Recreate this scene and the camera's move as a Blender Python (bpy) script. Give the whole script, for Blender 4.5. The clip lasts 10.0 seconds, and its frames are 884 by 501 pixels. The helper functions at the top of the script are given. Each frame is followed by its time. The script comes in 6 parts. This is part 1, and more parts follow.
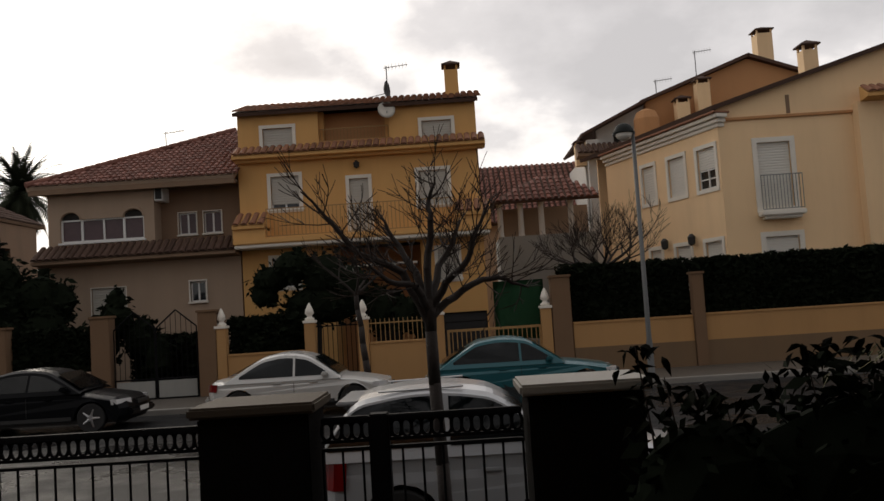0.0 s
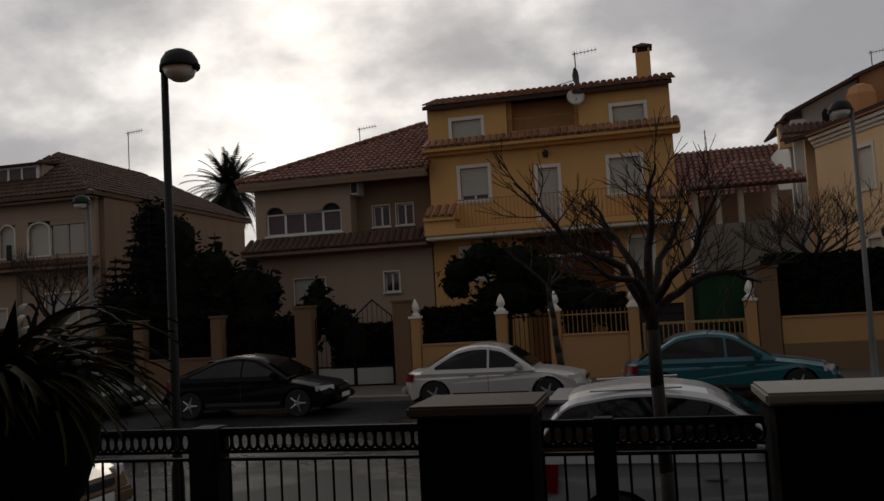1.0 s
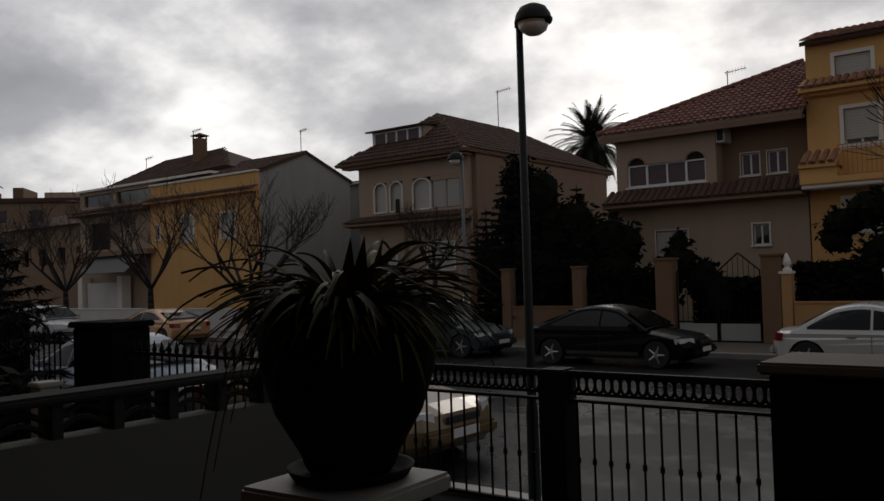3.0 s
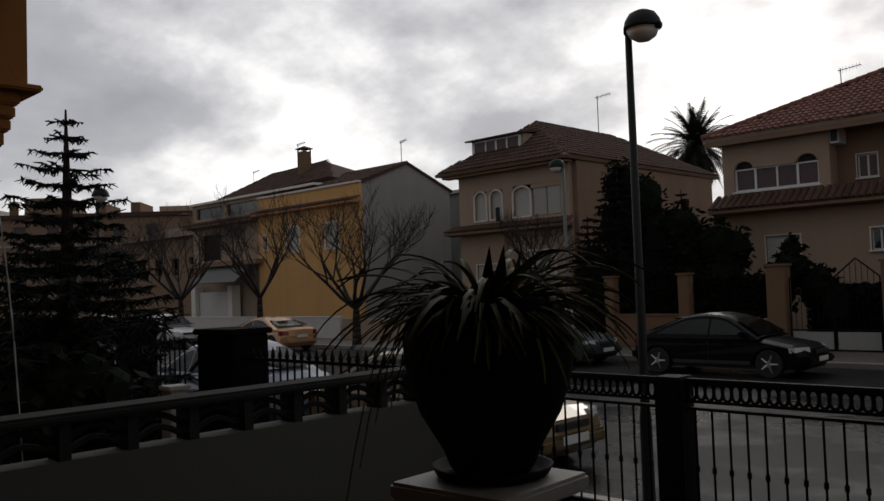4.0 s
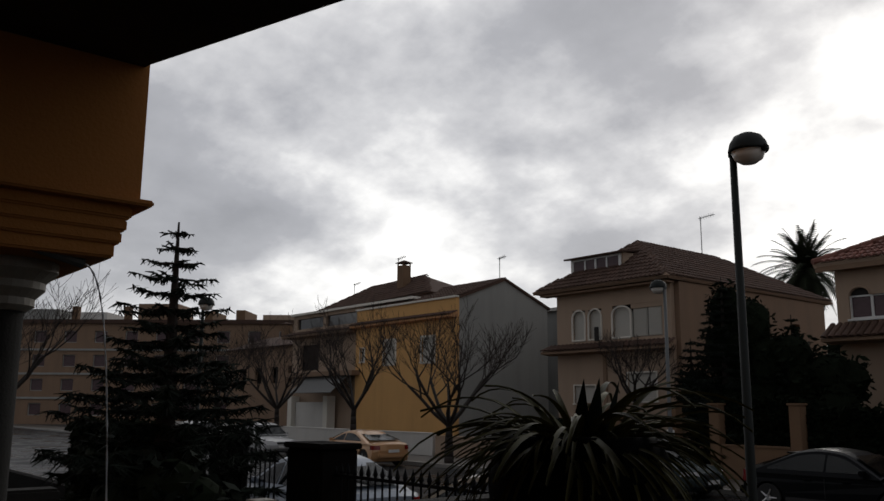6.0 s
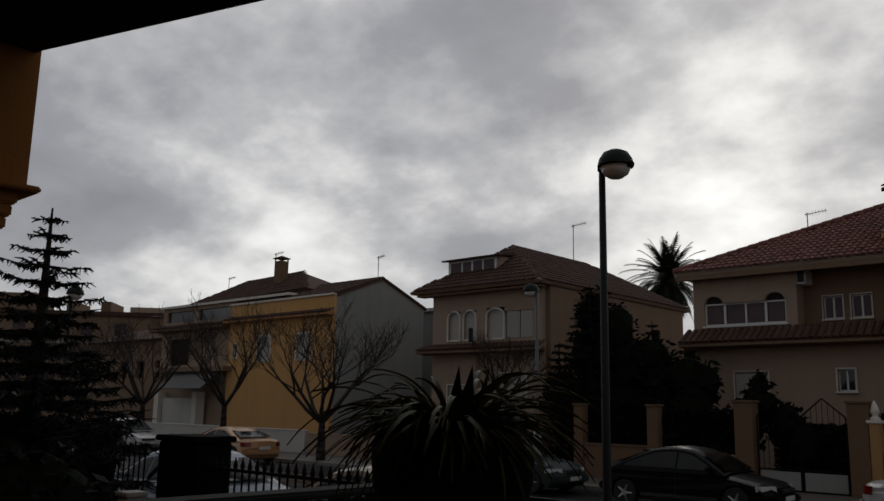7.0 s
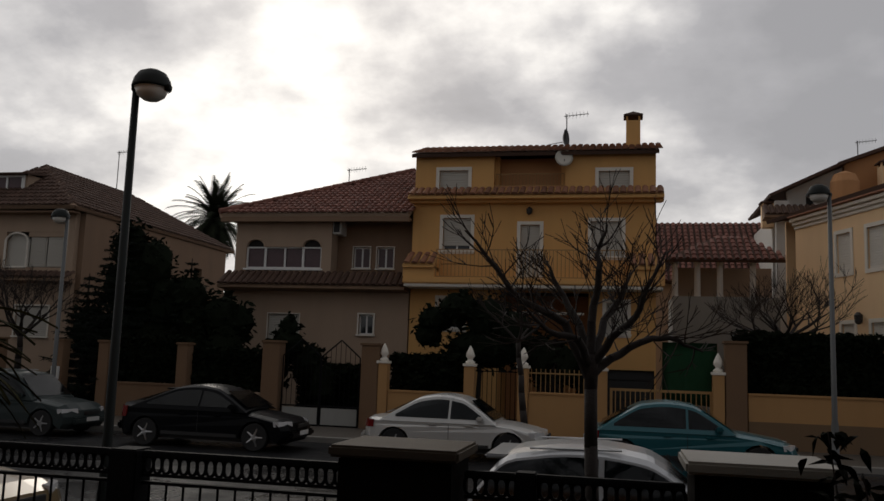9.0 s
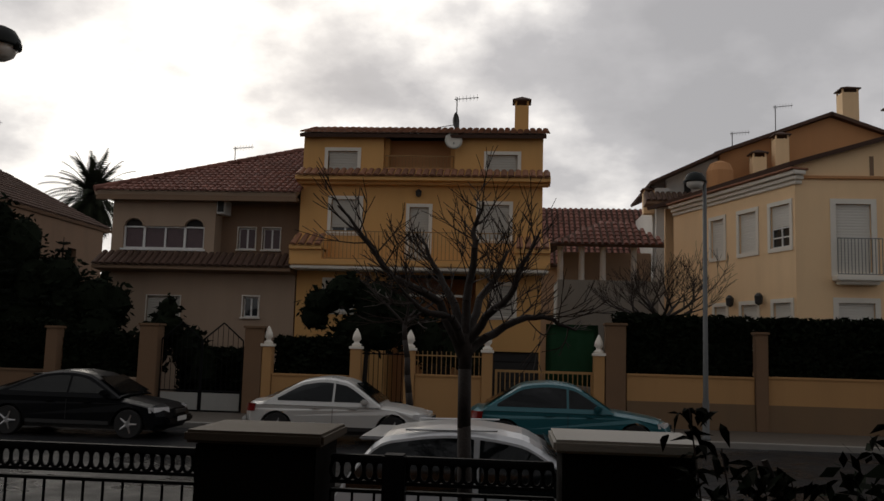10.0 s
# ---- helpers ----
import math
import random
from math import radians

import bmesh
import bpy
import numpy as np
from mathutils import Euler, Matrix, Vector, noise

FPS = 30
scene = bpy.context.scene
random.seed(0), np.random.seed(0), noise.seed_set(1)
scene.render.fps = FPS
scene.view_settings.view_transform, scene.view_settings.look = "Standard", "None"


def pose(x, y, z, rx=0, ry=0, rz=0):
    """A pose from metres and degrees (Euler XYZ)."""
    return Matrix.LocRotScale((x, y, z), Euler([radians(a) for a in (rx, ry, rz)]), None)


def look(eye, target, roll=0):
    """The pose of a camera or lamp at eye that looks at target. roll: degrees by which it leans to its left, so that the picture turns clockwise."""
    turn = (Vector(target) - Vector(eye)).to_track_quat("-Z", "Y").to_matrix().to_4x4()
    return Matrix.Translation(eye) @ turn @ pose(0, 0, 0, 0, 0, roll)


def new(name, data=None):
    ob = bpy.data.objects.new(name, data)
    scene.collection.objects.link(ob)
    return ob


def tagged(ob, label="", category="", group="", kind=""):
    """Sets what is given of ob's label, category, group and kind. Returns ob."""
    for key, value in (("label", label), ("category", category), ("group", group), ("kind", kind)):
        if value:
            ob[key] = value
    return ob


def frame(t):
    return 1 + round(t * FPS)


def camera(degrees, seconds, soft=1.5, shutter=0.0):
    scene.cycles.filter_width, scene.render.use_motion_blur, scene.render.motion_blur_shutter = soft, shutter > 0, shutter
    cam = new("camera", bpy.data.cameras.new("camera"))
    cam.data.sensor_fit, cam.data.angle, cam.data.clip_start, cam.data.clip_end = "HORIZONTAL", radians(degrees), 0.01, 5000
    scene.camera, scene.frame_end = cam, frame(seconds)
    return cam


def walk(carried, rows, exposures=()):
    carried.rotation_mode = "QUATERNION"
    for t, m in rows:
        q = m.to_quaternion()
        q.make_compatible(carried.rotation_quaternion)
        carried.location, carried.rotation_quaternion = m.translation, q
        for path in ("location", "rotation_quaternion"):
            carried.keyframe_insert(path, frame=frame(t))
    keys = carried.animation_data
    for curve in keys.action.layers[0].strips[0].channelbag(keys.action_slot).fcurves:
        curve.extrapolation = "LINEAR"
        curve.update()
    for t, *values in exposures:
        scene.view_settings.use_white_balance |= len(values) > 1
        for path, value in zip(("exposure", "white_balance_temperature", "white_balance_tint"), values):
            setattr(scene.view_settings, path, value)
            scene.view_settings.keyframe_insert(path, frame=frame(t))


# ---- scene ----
# ---- camera ----
cam = camera(55.2, 10.0, soft=1.5)
EYE = 2.2
ROWS = [
    (0.0, -0.00, -0.16, -0.02, 0.82, 3.91, -3.64),
    (0.5, -0.24, -0.05, 0.02, 6.11, 3.93, -3.99),
    (1.0, -0.26, 0.09, 0.04, 13.21, 3.96, -3.21),
    (1.5, -0.21, 0.13, 0.06, 20.54, 3.78, -2.61),
    (1.8, -0.14, 0.11, -0.04, 27.14, 1.41, -3.67),
    (2.0, -0.11, 0.07, -0.02, 26.96, 1.35, -2.37),
    (2.5, -0.13, 0.11, -0.02, 31.15, 1.37, -1.83),
    (2.7, -0.14, 0.16, -0.00, 34.65, 1.44, -1.13),
    (3.8, -0.17, -0.01, 0.00, 42.02, 2.59, -3.08),
    (4.0, -0.17, -0.02, 0.00, 44.26, 2.57, -2.01),
    (4.5, -0.20, 0.01, 0.01, 48.32, 2.73, -2.42),
    (5.0, -0.23, 0.02, 0.00, 48.42, 3.77, -0.32),
    (5.2, -0.25, 0.02, -0.00, 50.76, 3.52, -0.51),
    (6.3, -0.20, 0.07, 0.05, 50.44, 11.85, 0.59),
    (6.5, -0.17, 0.07, 0.04, 49.14, 10.65, 0.75),
    (7.0, -0.05, -0.15, -0.01, 42.45, 10.53, 1.10),
    (7.5, -0.07, -0.21, -0.06, 31.83, 9.06, 0.96),
    (8.0, 0.04, -0.05, -0.03, 19.02, 7.19, 1.81),
    (8.5, 0.00, 0.05, -0.02, 16.99, 7.56, 1.39),
    (9.0, 0.01, 0.15, -0.01, 12.26, 7.29, 1.94),
    (9.5, 0.04, 0.15, -0.01, 10.74, 7.29, -0.63),
    (10.0, 0.11, 0.36, -0.03, 4.89, 6.40, 1.65),
]


def eye_row(x, y, z, yaw, pitch, roll):
    a, p = radians(yaw), radians(pitch)
    e = Vector((x, y, z + EYE))
    return look(e, e + Vector((-math.sin(a) * math.cos(p), math.cos(a) * math.cos(p), math.sin(p))), roll)


EXPOSURES = [(0.0, 0.7, 7150, 11), (0.6, 0.4, 7050, 11), (1.3, -0.42, 6800, 10), (2.5, -0.33, 6650, 10), (4.5, 0.05, 6600, 10), (6.5, -0.17, 6550, 9), (7.5, -0.75, 6550, 9), (8.3, -0.63, 6650, 10), (9.0, -0.05, 6850, 10), (9.5, 0.02, 6900, 10), (10.0, 0.16, 6950, 10)]
walk(cam, [(r[0], eye_row(*r[1:])) for r in ROWS], EXPOSURES)

# ---- sky and sun ----
SUN_YAW, SUN_EL = 20.0, 24.0
sun_dir = Vector((-math.sin(radians(SUN_YAW)) * math.cos(radians(SUN_EL)), math.cos(radians(SUN_YAW)) * math.cos(radians(SUN_EL)), math.sin(radians(SUN_EL))))


class Nodes:
    """A short way to write node trees."""

    def __init__(self, tree):
        self.t = tree

    def n(self, kind, **props):
        node = self.t.nodes.new(kind)
        for k, v in props.items():
            if k == "operation":
                node.operation = v
            elif k == "blend_type":
                node.blend_type = v
            elif k == "data_type":
                node.data_type = v
        return node

    def link(self, a, b):
        self.t.links.new(a, b)

    def math(self, op, a, b=0.0, clamp=False):
        m = self.n("ShaderNodeMath", operation=op)
        m.use_clamp = clamp
        for i, v in enumerate((a, b)):
            if isinstance(v, (int, float)):
                m.inputs[i].default_value = v
            else:
                self.link(v, m.inputs[i])
        return m.outputs[0]

    def noise(self, vec, scale, detail=4.0, rough=0.55):
        t = self.n("ShaderNodeTexNoise")
        t.inputs["Scale"].default_value, t.inputs["Detail"].default_value, t.inputs["Roughness"].default_value = scale, detail, rough
        self.link(vec, t.inputs["Vector"])
        return t.outputs["Fac"]

    def ramp(self, fac, stops):
        r = self.n("ShaderNodeValToRGB")
        while len(r.color_ramp.elements) < len(stops):
            r.color_ramp.elements.new(0.5)
        for e, (p, c) in zip(r.color_ramp.elements, stops):
            e.position, e.color = p, (*c, 1)
        self.link(fac, r.inputs[0])
        return r.outputs[0]

    def mix(self, fac, a, b, blend="MIX"):
        m = self.n("ShaderNodeMix", data_type="RGBA", blend_type=blend)
        for i, v in ((0, fac), (6, a), (7, b)):
            if isinstance(v, (int, float)):
                m.inputs[i].default_value = v
            elif isinstance(v, tuple):
                m.inputs[i].default_value = (*v, 1)
            else:
                self.link(v, m.inputs[i])
        return m.outputs[2]


def overcast_world():
    w = bpy.data.worlds.new("overcast_sky")
    scene.world = w
    w.use_nodes = True
    k = Nodes(w.node_tree)
    bg = w.node_tree.nodes["Background"]
    sky = k.n("ShaderNodeTexSky")
    sky.sky_type = "NISHITA"
    sky.sun_disc = False
    sky.sun_elevation, sky.sun_rotation = radians(SUN_EL), radians(-SUN_YAW)
    co = k.n("ShaderNodeTexCoord")
    sep = k.n("ShaderNodeSeparateXYZ")
    k.link(co.outputs["Generated"], sep.inputs[0])
    x, y, z = sep.outputs
    up = k.math("ADD", k.math("MAXIMUM", z, 0.0), 0.42)
    comb = k.n("ShaderNodeCombineXYZ")
    k.link(k.math("DIVIDE", x, up), comb.inputs[0])
    k.link(k.math("DIVIDE", y, up), comb.inputs[1])
    flat = comb.outputs[0]
    big = k.noise(flat, 1.7, 7.0, 0.45)
    fine = k.noise(flat, 5.5, 7.0, 0.55)
    dot = k.n("ShaderNodeVectorMath", operation="DOT_PRODUCT")
    k.link(co.outputs["Generated"], dot.inputs[0])
    dot.inputs[1].default_value = sun_dir
    near = k.math("MAXIMUM", dot.outputs["Value"], 0.0)
    wide = k.math("POWER", near, 7.0)
    core = k.math("POWER", near, 70.0)
    # thin cloud lets more of the hidden sun through
    thin = k.math("ADD", k.math("MULTIPLY", big, 0.68), k.math("MULTIPLY", fine, 0.32))
    f = k.math("ADD", thin, k.math("ADD", k.math("MULTIPLY", wide, 0.10), k.math("MULTIPLY", core, 0.05)))
    f = k.math("SUBTRACT", f, k.math("MULTIPLY", k.math("MULTIPLY", k.math("ADD", x, 0.14), 2.6, True), 0.085))
    f = k.math("ADD", f, k.math("MULTIPLY", k.math("MULTIPLY", k.math("SUBTRACT", k.math("MULTIPLY", x, -1.0), 0.5), 3.0, True), 0.03))
    cloud = k.ramp(f, [(0.40, (0.37, 0.375, 0.405)), (0.50, (0.47, 0.475, 0.51)), (0.57, (0.72, 0.72, 0.745)), (0.65, (1.2, 1.19, 1.18)), (0.82, (2.0, 1.98, 1.95))])
    # paler towards the horizon
    low = k.math("SUBTRACT", 1.0, k.math("MULTIPLY", k.math("MAXIMUM", z, 0.0), 4.5), True)
    cloud = k.mix(k.math("MULTIPLY", low, 0.35), cloud, (0.66, 0.66, 0.68))
    # the weather side, away from the sun, is the darker one
    back = k.math("MULTIPLY", k.math("SUBTRACT", 0.35, y), 0.5, True)
    cloud = k.mix(back, cloud, (0.118, 0.12, 0.13))
    blue = k.mix(1.0, sky.outputs[0], (0.06, 0.06, 0.06), "MULTIPLY")
    k.link(k.mix(0.93, blue, cloud), bg.inputs[0])
    bg.inputs[1].default_value = SKY


SKY = 1.0
overcast_world()
lamp = bpy.data.lights.new("sun", "SUN")
lamp.energy, lamp.angle, lamp.color = 0.3, radians(18), (1.0, 0.95, 0.88)
sun = new("sun", lamp)
sun.matrix_world = look(sun_dir * 50, (0, 0, 0))


# ---- materials ----
def material(name, color, rough=0.8, vary=0.25, scale=3.0, fine=40.0, bump=0.15, metal=0.0, streak=0.0, rnd=0.0, spec=0.5, coat=0.0, dirt=(0.06, 0.05, 0.04)):
    m = bpy.data.materials.new(name)
    m.use_nodes = True
    k = Nodes(m.node_tree)
    p = m.node_tree.nodes["Principled BSDF"]
    co = k.n("ShaderNodeTexCoord").outputs["Object"]
    a, b = k.noise(co, scale, 5.0), k.noise(co, fine, 3.0)
    lo, hi = tuple(c * (1 - vary) for c in color), tuple(min(1.0, c * (1 + vary)) for c in color)
    col = k.mix(k.math("ADD", k.math("MULTIPLY", a, 0.75), k.math("MULTIPLY", b, 0.25)), lo, hi)
    if streak:
        mp = k.n("ShaderNodeMapping")
        mp.inputs["Scale"].default_value = (0.9, 0.9, 0.12)
        k.link(co, mp.inputs["Vector"])
        s = k.noise(mp.outputs[0], 1.6, 6.0, 0.6)
        col = k.mix(k.math("MULTIPLY", k.math("SUBTRACT", s, 0.45), 3.0 * streak, True), col, dirt)
    if rnd:
        info = k.n("ShaderNodeObjectInfo").outputs["Random"]
        isl = k.n("ShaderNodeNewGeometry").outputs["Random Per Island"]
        r = k.math("FRACT", k.math("ADD", info, isl))
        col = k.mix(k.math("MULTIPLY", r, rnd), col, tuple(c * 0.35 for c in color))
    k.link(col, p.inputs["Base Color"])
    p.inputs["Roughness"].default_value = rough
    rr = k.math("ADD", rough - 0.08, k.math("MULTIPLY", a, 0.16), True)
    k.link(rr, p.inputs["Roughness"])
    p.inputs["Metallic"].default_value = metal
    p.inputs["Specular IOR Level"].default_value = spec
    p.inputs["Coat Weight"].default_value = coat
    p.inputs["Coat Roughness"].default_value = 0.08
    if bump:
        bp = k.n("ShaderNodeBump")
        bp.inputs["Strength"].default_value, bp.inputs["Distance"].default_value = bump, 0.02
        k.link(b, bp.inputs["Height"])
        k.link(bp.outputs[0], p.inputs["Normal"])
    return m


def wet_asphalt():
    m = material("wet_asphalt", (0.014, 0.0145, 0.0155), 0.3, 0.35, 0.6, 90.0, 0.2, spec=0.05)
    k = Nodes(m.node_tree)
    p = m.node_tree.nodes["Principled BSDF"]
    co = k.n("ShaderNodeTexCoord").outputs["Object"]
    puddle = k.ramp(k.noise(co, 0.35, 4.0), [(0.40, (0.16, 0.16, 0.16)), (0.56, (0.5, 0.5, 0.5))])
    k.link(puddle, p.inputs["Roughness"])
    return m


M = dict(
    yellow=material("ochre_stucco", (0.66, 0.37, 0.135), 0.9, 0.12, 0.5, 45, 0.25, streak=0.16, dirt=(0.22, 0.13, 0.05)),
    peach=material("peach_stucco", (0.86, 0.61, 0.36), 0.9, 0.10, 0.5, 45, 0.25, streak=0.12, dirt=(0.3, 0.19, 0.10)),
    orange=material("orange_stucco", (0.50, 0.25, 0.11), 0.9, 0.15, 0.5, 45, 0.25, streak=0.12, dirt=(0.2, 0.11, 0.06)),
    greige=material("greige_stucco", (0.39, 0.285, 0.205), 0.92, 0.14, 0.5, 45, 0.25, streak=0.16, dirt=(0.14, 0.11, 0.085)),
    # brown walls, and two walls of greige houses with shade put in the colour
    brownstucco=material("brown_and_shaded_stucco", (0.24, 0.155, 0.10), 0.92, 0.15, 0.5, 45, 0.25, streak=0.2),
    grey=material("grey_render", (0.30, 0.30, 0.28), 0.92, 0.14, 0.4, 45, 0.25, streak=0.25, dirt=(0.13, 0.13, 0.12)),
    whitewall=material("white_stucco", (0.62, 0.60, 0.56), 0.9, 0.10, 0.5, 45, 0.2, streak=0.22, dirt=(0.3, 0.28, 0.25)),
    trim=material("white_trim", (0.74, 0.70, 0.62), 0.75, 0.08, 2.0, 30, 0.1, streak=0.08, dirt=(0.45, 0.4, 0.33)),
    paleshutter=material("pale_roller_shutter", (0.66, 0.64, 0.58), 0.6, 0.08, 1.0, 30, 0.05),
    shutter=material("roller_shutter", (0.47, 0.45, 0.40), 0.6, 0.10, 1.0, 30, 0.05),
    frame=material("white_window_frame", (0.72, 0.72, 0.70), 0.45, 0.06, 2.0, 30, 0.03),
    glass=material("dark_glass", (0.025, 0.028, 0.03), 0.06, 0.2, 1.0, 10, 0.0, spec=0.6),
    curtain=material("curtained_glass", (0.09, 0.055, 0.06), 0.2, 0.35, 3.0, 12, 0.0, spec=0.3),
    dark=material("dark_interior", (0.02, 0.018, 0.016), 0.9, 0.2, 1.0, 20, 0.0),
    tile=material("terracotta_tile", (0.30, 0.135, 0.075), 0.75, 0.25, 1.2, 30, 0.2, rnd=0.75),
    tile_red=material("red_brown_tile", (0.24, 0.105, 0.08), 0.8, 0.22, 1.2, 30, 0.2, rnd=0.6, spec=0.25),
    tile_dark=material("weathered_brown_tile", (0.10, 0.06, 0.045), 0.85, 0.25, 1.2, 30, 0.2, rnd=0.5, spec=0.2),
    ironblack=material("black_iron", (0.005, 0.005, 0.006), 0.7, 0.2, 4.0, 60, 0.08, metal=0.0, spec=0.1),
    ironochre=material("ochre_painted_iron", (0.34, 0.20, 0.075), 0.6, 0.2, 4.0, 60, 0.05),
    irongrey=material("grey_painted_iron", (0.20, 0.21, 0.20), 0.5, 0.15, 4.0, 60, 0.05),
    galv=material("galvanised_steel", (0.11, 0.115, 0.115), 0.55, 0.2, 3.0, 60, 0.08, metal=0.3),
    lampdark=material("dark_green_post_paint", (0.010, 0.013, 0.012), 0.6, 0.2, 3.0, 60, 0.05, spec=0.2),
    opal=material("opal_lamp_bowl", (0.62, 0.60, 0.55), 0.3, 0.06, 3.0, 30, 0.0),
    ochrewall=material("orange_garden_wall", (0.42, 0.235, 0.095), 0.9, 0.12, 0.6, 45, 0.25, streak=0.2, dirt=(0.2, 0.11, 0.05)),
    plinth=material("brown_plinth", (0.17, 0.105, 0.055), 0.85, 0.15, 0.6, 45, 0.2, streak=0.2),
    brickpil=material("ochre_brick_pillar", (0.17, 0.10, 0.055), 0.9, 0.2, 1.5, 45, 0.3, streak=0.15),
    road=wet_asphalt(),
    paving=material("wet_pavement_tile", (0.075, 0.063, 0.05), 0.55, 0.2, 1.0, 60, 0.2, rnd=0.25),
    kerb=material("concrete_kerb", (0.22, 0.21, 0.19), 0.5, 0.15, 2.0, 60, 0.2),
    soil=material("dark_garden_soil", (0.03, 0.026, 0.02), 0.95, 0.3, 1.0, 30, 0.4),
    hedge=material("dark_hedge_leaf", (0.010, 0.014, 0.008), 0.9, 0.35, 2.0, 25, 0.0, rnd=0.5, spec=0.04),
    bark=material("dark_bark", (0.022, 0.016, 0.013), 0.9, 0.3, 4.0, 40, 0.4),
    twig=material("brown_twig", (0.028, 0.018, 0.013), 0.9, 0.3, 4.0, 40, 0.1),
    palm=material("palm_frond", (0.022, 0.028, 0.015), 0.8, 0.3, 2.0, 30, 0.05, rnd=0.4, spec=0.15),
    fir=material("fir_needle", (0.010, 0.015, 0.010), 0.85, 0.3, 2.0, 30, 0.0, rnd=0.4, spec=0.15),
    leaf=material("strap_leaf", (0.11, 0.10, 0.024), 0.6, 0.35, 3.0, 30, 0.05, rnd=0.8, spec=0.2),
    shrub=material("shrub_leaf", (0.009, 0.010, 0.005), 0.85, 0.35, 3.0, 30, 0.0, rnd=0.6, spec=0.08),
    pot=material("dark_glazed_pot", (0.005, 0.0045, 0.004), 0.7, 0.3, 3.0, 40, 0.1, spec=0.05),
    slab=material("pale_stone_slab", (0.24, 0.22, 0.185), 0.5, 0.12, 2.0, 50, 0.1),
    capstone=material("brown_capstone", (0.06, 0.045, 0.031), 0.75, 0.2, 2.0, 50, 0.15, spec=0.2),
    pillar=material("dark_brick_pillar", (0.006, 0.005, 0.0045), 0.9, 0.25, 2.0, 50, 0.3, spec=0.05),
    terracewall=material("olive_grey_wall_paint", (0.062, 0.061, 0.048), 0.9, 0.12, 0.8, 40, 0.15, streak=0.12),
    # base set near black in place of dim light; the streaks are weathering
    concrete=material("dimmed_weathered_concrete", (0.022, 0.021, 0.019), 0.9, 0.25, 2.0, 50, 0.3, streak=0.2, spec=0.15),
    porch=material("brown_porch_stucco", (0.38, 0.155, 0.035), 0.9, 0.15, 0.7, 45, 0.2),
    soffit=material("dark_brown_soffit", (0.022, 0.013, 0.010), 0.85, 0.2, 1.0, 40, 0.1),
    green=material("green_shade_netting", (0.012, 0.075, 0.028), 0.85, 0.25, 1.5, 120, 0.3),
    awning=material("grey_canvas", (0.16, 0.16, 0.155), 0.85, 0.15, 2.0, 60, 0.1),
    rubber=material("tyre_rubber", (0.012, 0.012, 0.012), 0.8, 0.2, 4.0, 60, 0.1),
    alloy=material("alloy_rim", (0.45, 0.45, 0.45), 0.35, 0.1, 4.0, 60, 0.0, metal=0.8),
    hub=material("grey_wheel_cover", (0.22, 0.22, 0.22), 0.5, 0.1, 4.0, 60, 0.0),
    carglass=material("car_glass", (0.006, 0.009, 0.010), 0.05, 0.2, 1.0, 10, 0.0, spec=0.55),
    lens=material("clear_lamp_lens", (0.5, 0.5, 0.5), 0.12, 0.1, 3.0, 30, 0.0),
    redlens=material("red_lamp_lens", (0.16, 0.006, 0.006), 0.15, 0.2, 3.0, 30, 0.0),
    plastic=material("black_plastic", (0.018, 0.018, 0.018), 0.6, 0.2, 3.0, 40, 0.05),
    plate=material("white_plate", (0.6, 0.6, 0.58), 0.5, 0.05, 3.0, 40, 0.0),
    dish=material("satellite_dish_paint", (0.6, 0.57, 0.5), 0.5, 0.1, 3.0, 40, 0.0),
    water=material("falling_water", (0.6, 0.62, 0.64), 0.1, 0.1, 8.0, 40, 0.2),
)


def paint(name, color, metal=0.2):
    dark = max(color) < 0.08
    return material(name, color, 0.3, 0.05, 1.0, 200, 0.0, metal=0.0 if dark else metal, coat=0.03 if dark else 0.5, spec=0.07 if dark else 0.4)


# ---- building helpers ----
def thing(name, loc, label, category, group="", kind="", rz=0.0):
    ob = new(name)
    ob.matrix_basis = pose(*loc, 0, 0, rz)
    return tagged(ob, label, category, group, kind)


def base_of(ob):
    while ob.parent:
        ob = ob.parent
    return ob


def part(name, bm, mat, parent, label="", world=False, smooth=False):
    """Links a bmesh as one mesh under a thing or a part. world: its coordinates are the world's, not the thing's."""
    if world:
        bm.transform(base_of(parent).matrix_basis.inverted())
    me = bpy.data.meshes.new(name)
    bm.normal_update()
    bm.to_mesh(me)
    bm.free()
    me.materials.append(mat)
    if smooth:
        me.shade_smooth()
    ob = new(name, me)
    ob.parent = parent
    return tagged(ob, label)


def solo(name, bm, mat, label, category="", group="", kind="", smooth=False):
    me = bpy.data.meshes.new(name)
    bm.normal_update()
    bm.to_mesh(me)
    bm.free()
    me.materials.append(mat)
    if smooth:
        me.shade_smooth()
    return tagged(new(name, me), label, category, group, kind)


def raw_part(name, verts, faces, mat, parent, label="", kind="", smooth=False):
    me = bpy.data.meshes.new(name)
    me.from_pydata([tuple(v) for v in verts], [], faces)
    me.materials.append(mat)
    if smooth:
        me.shade_smooth()
    ob = new(name, me)
    ob.parent = parent
    return tagged(ob, label, "", "", kind)


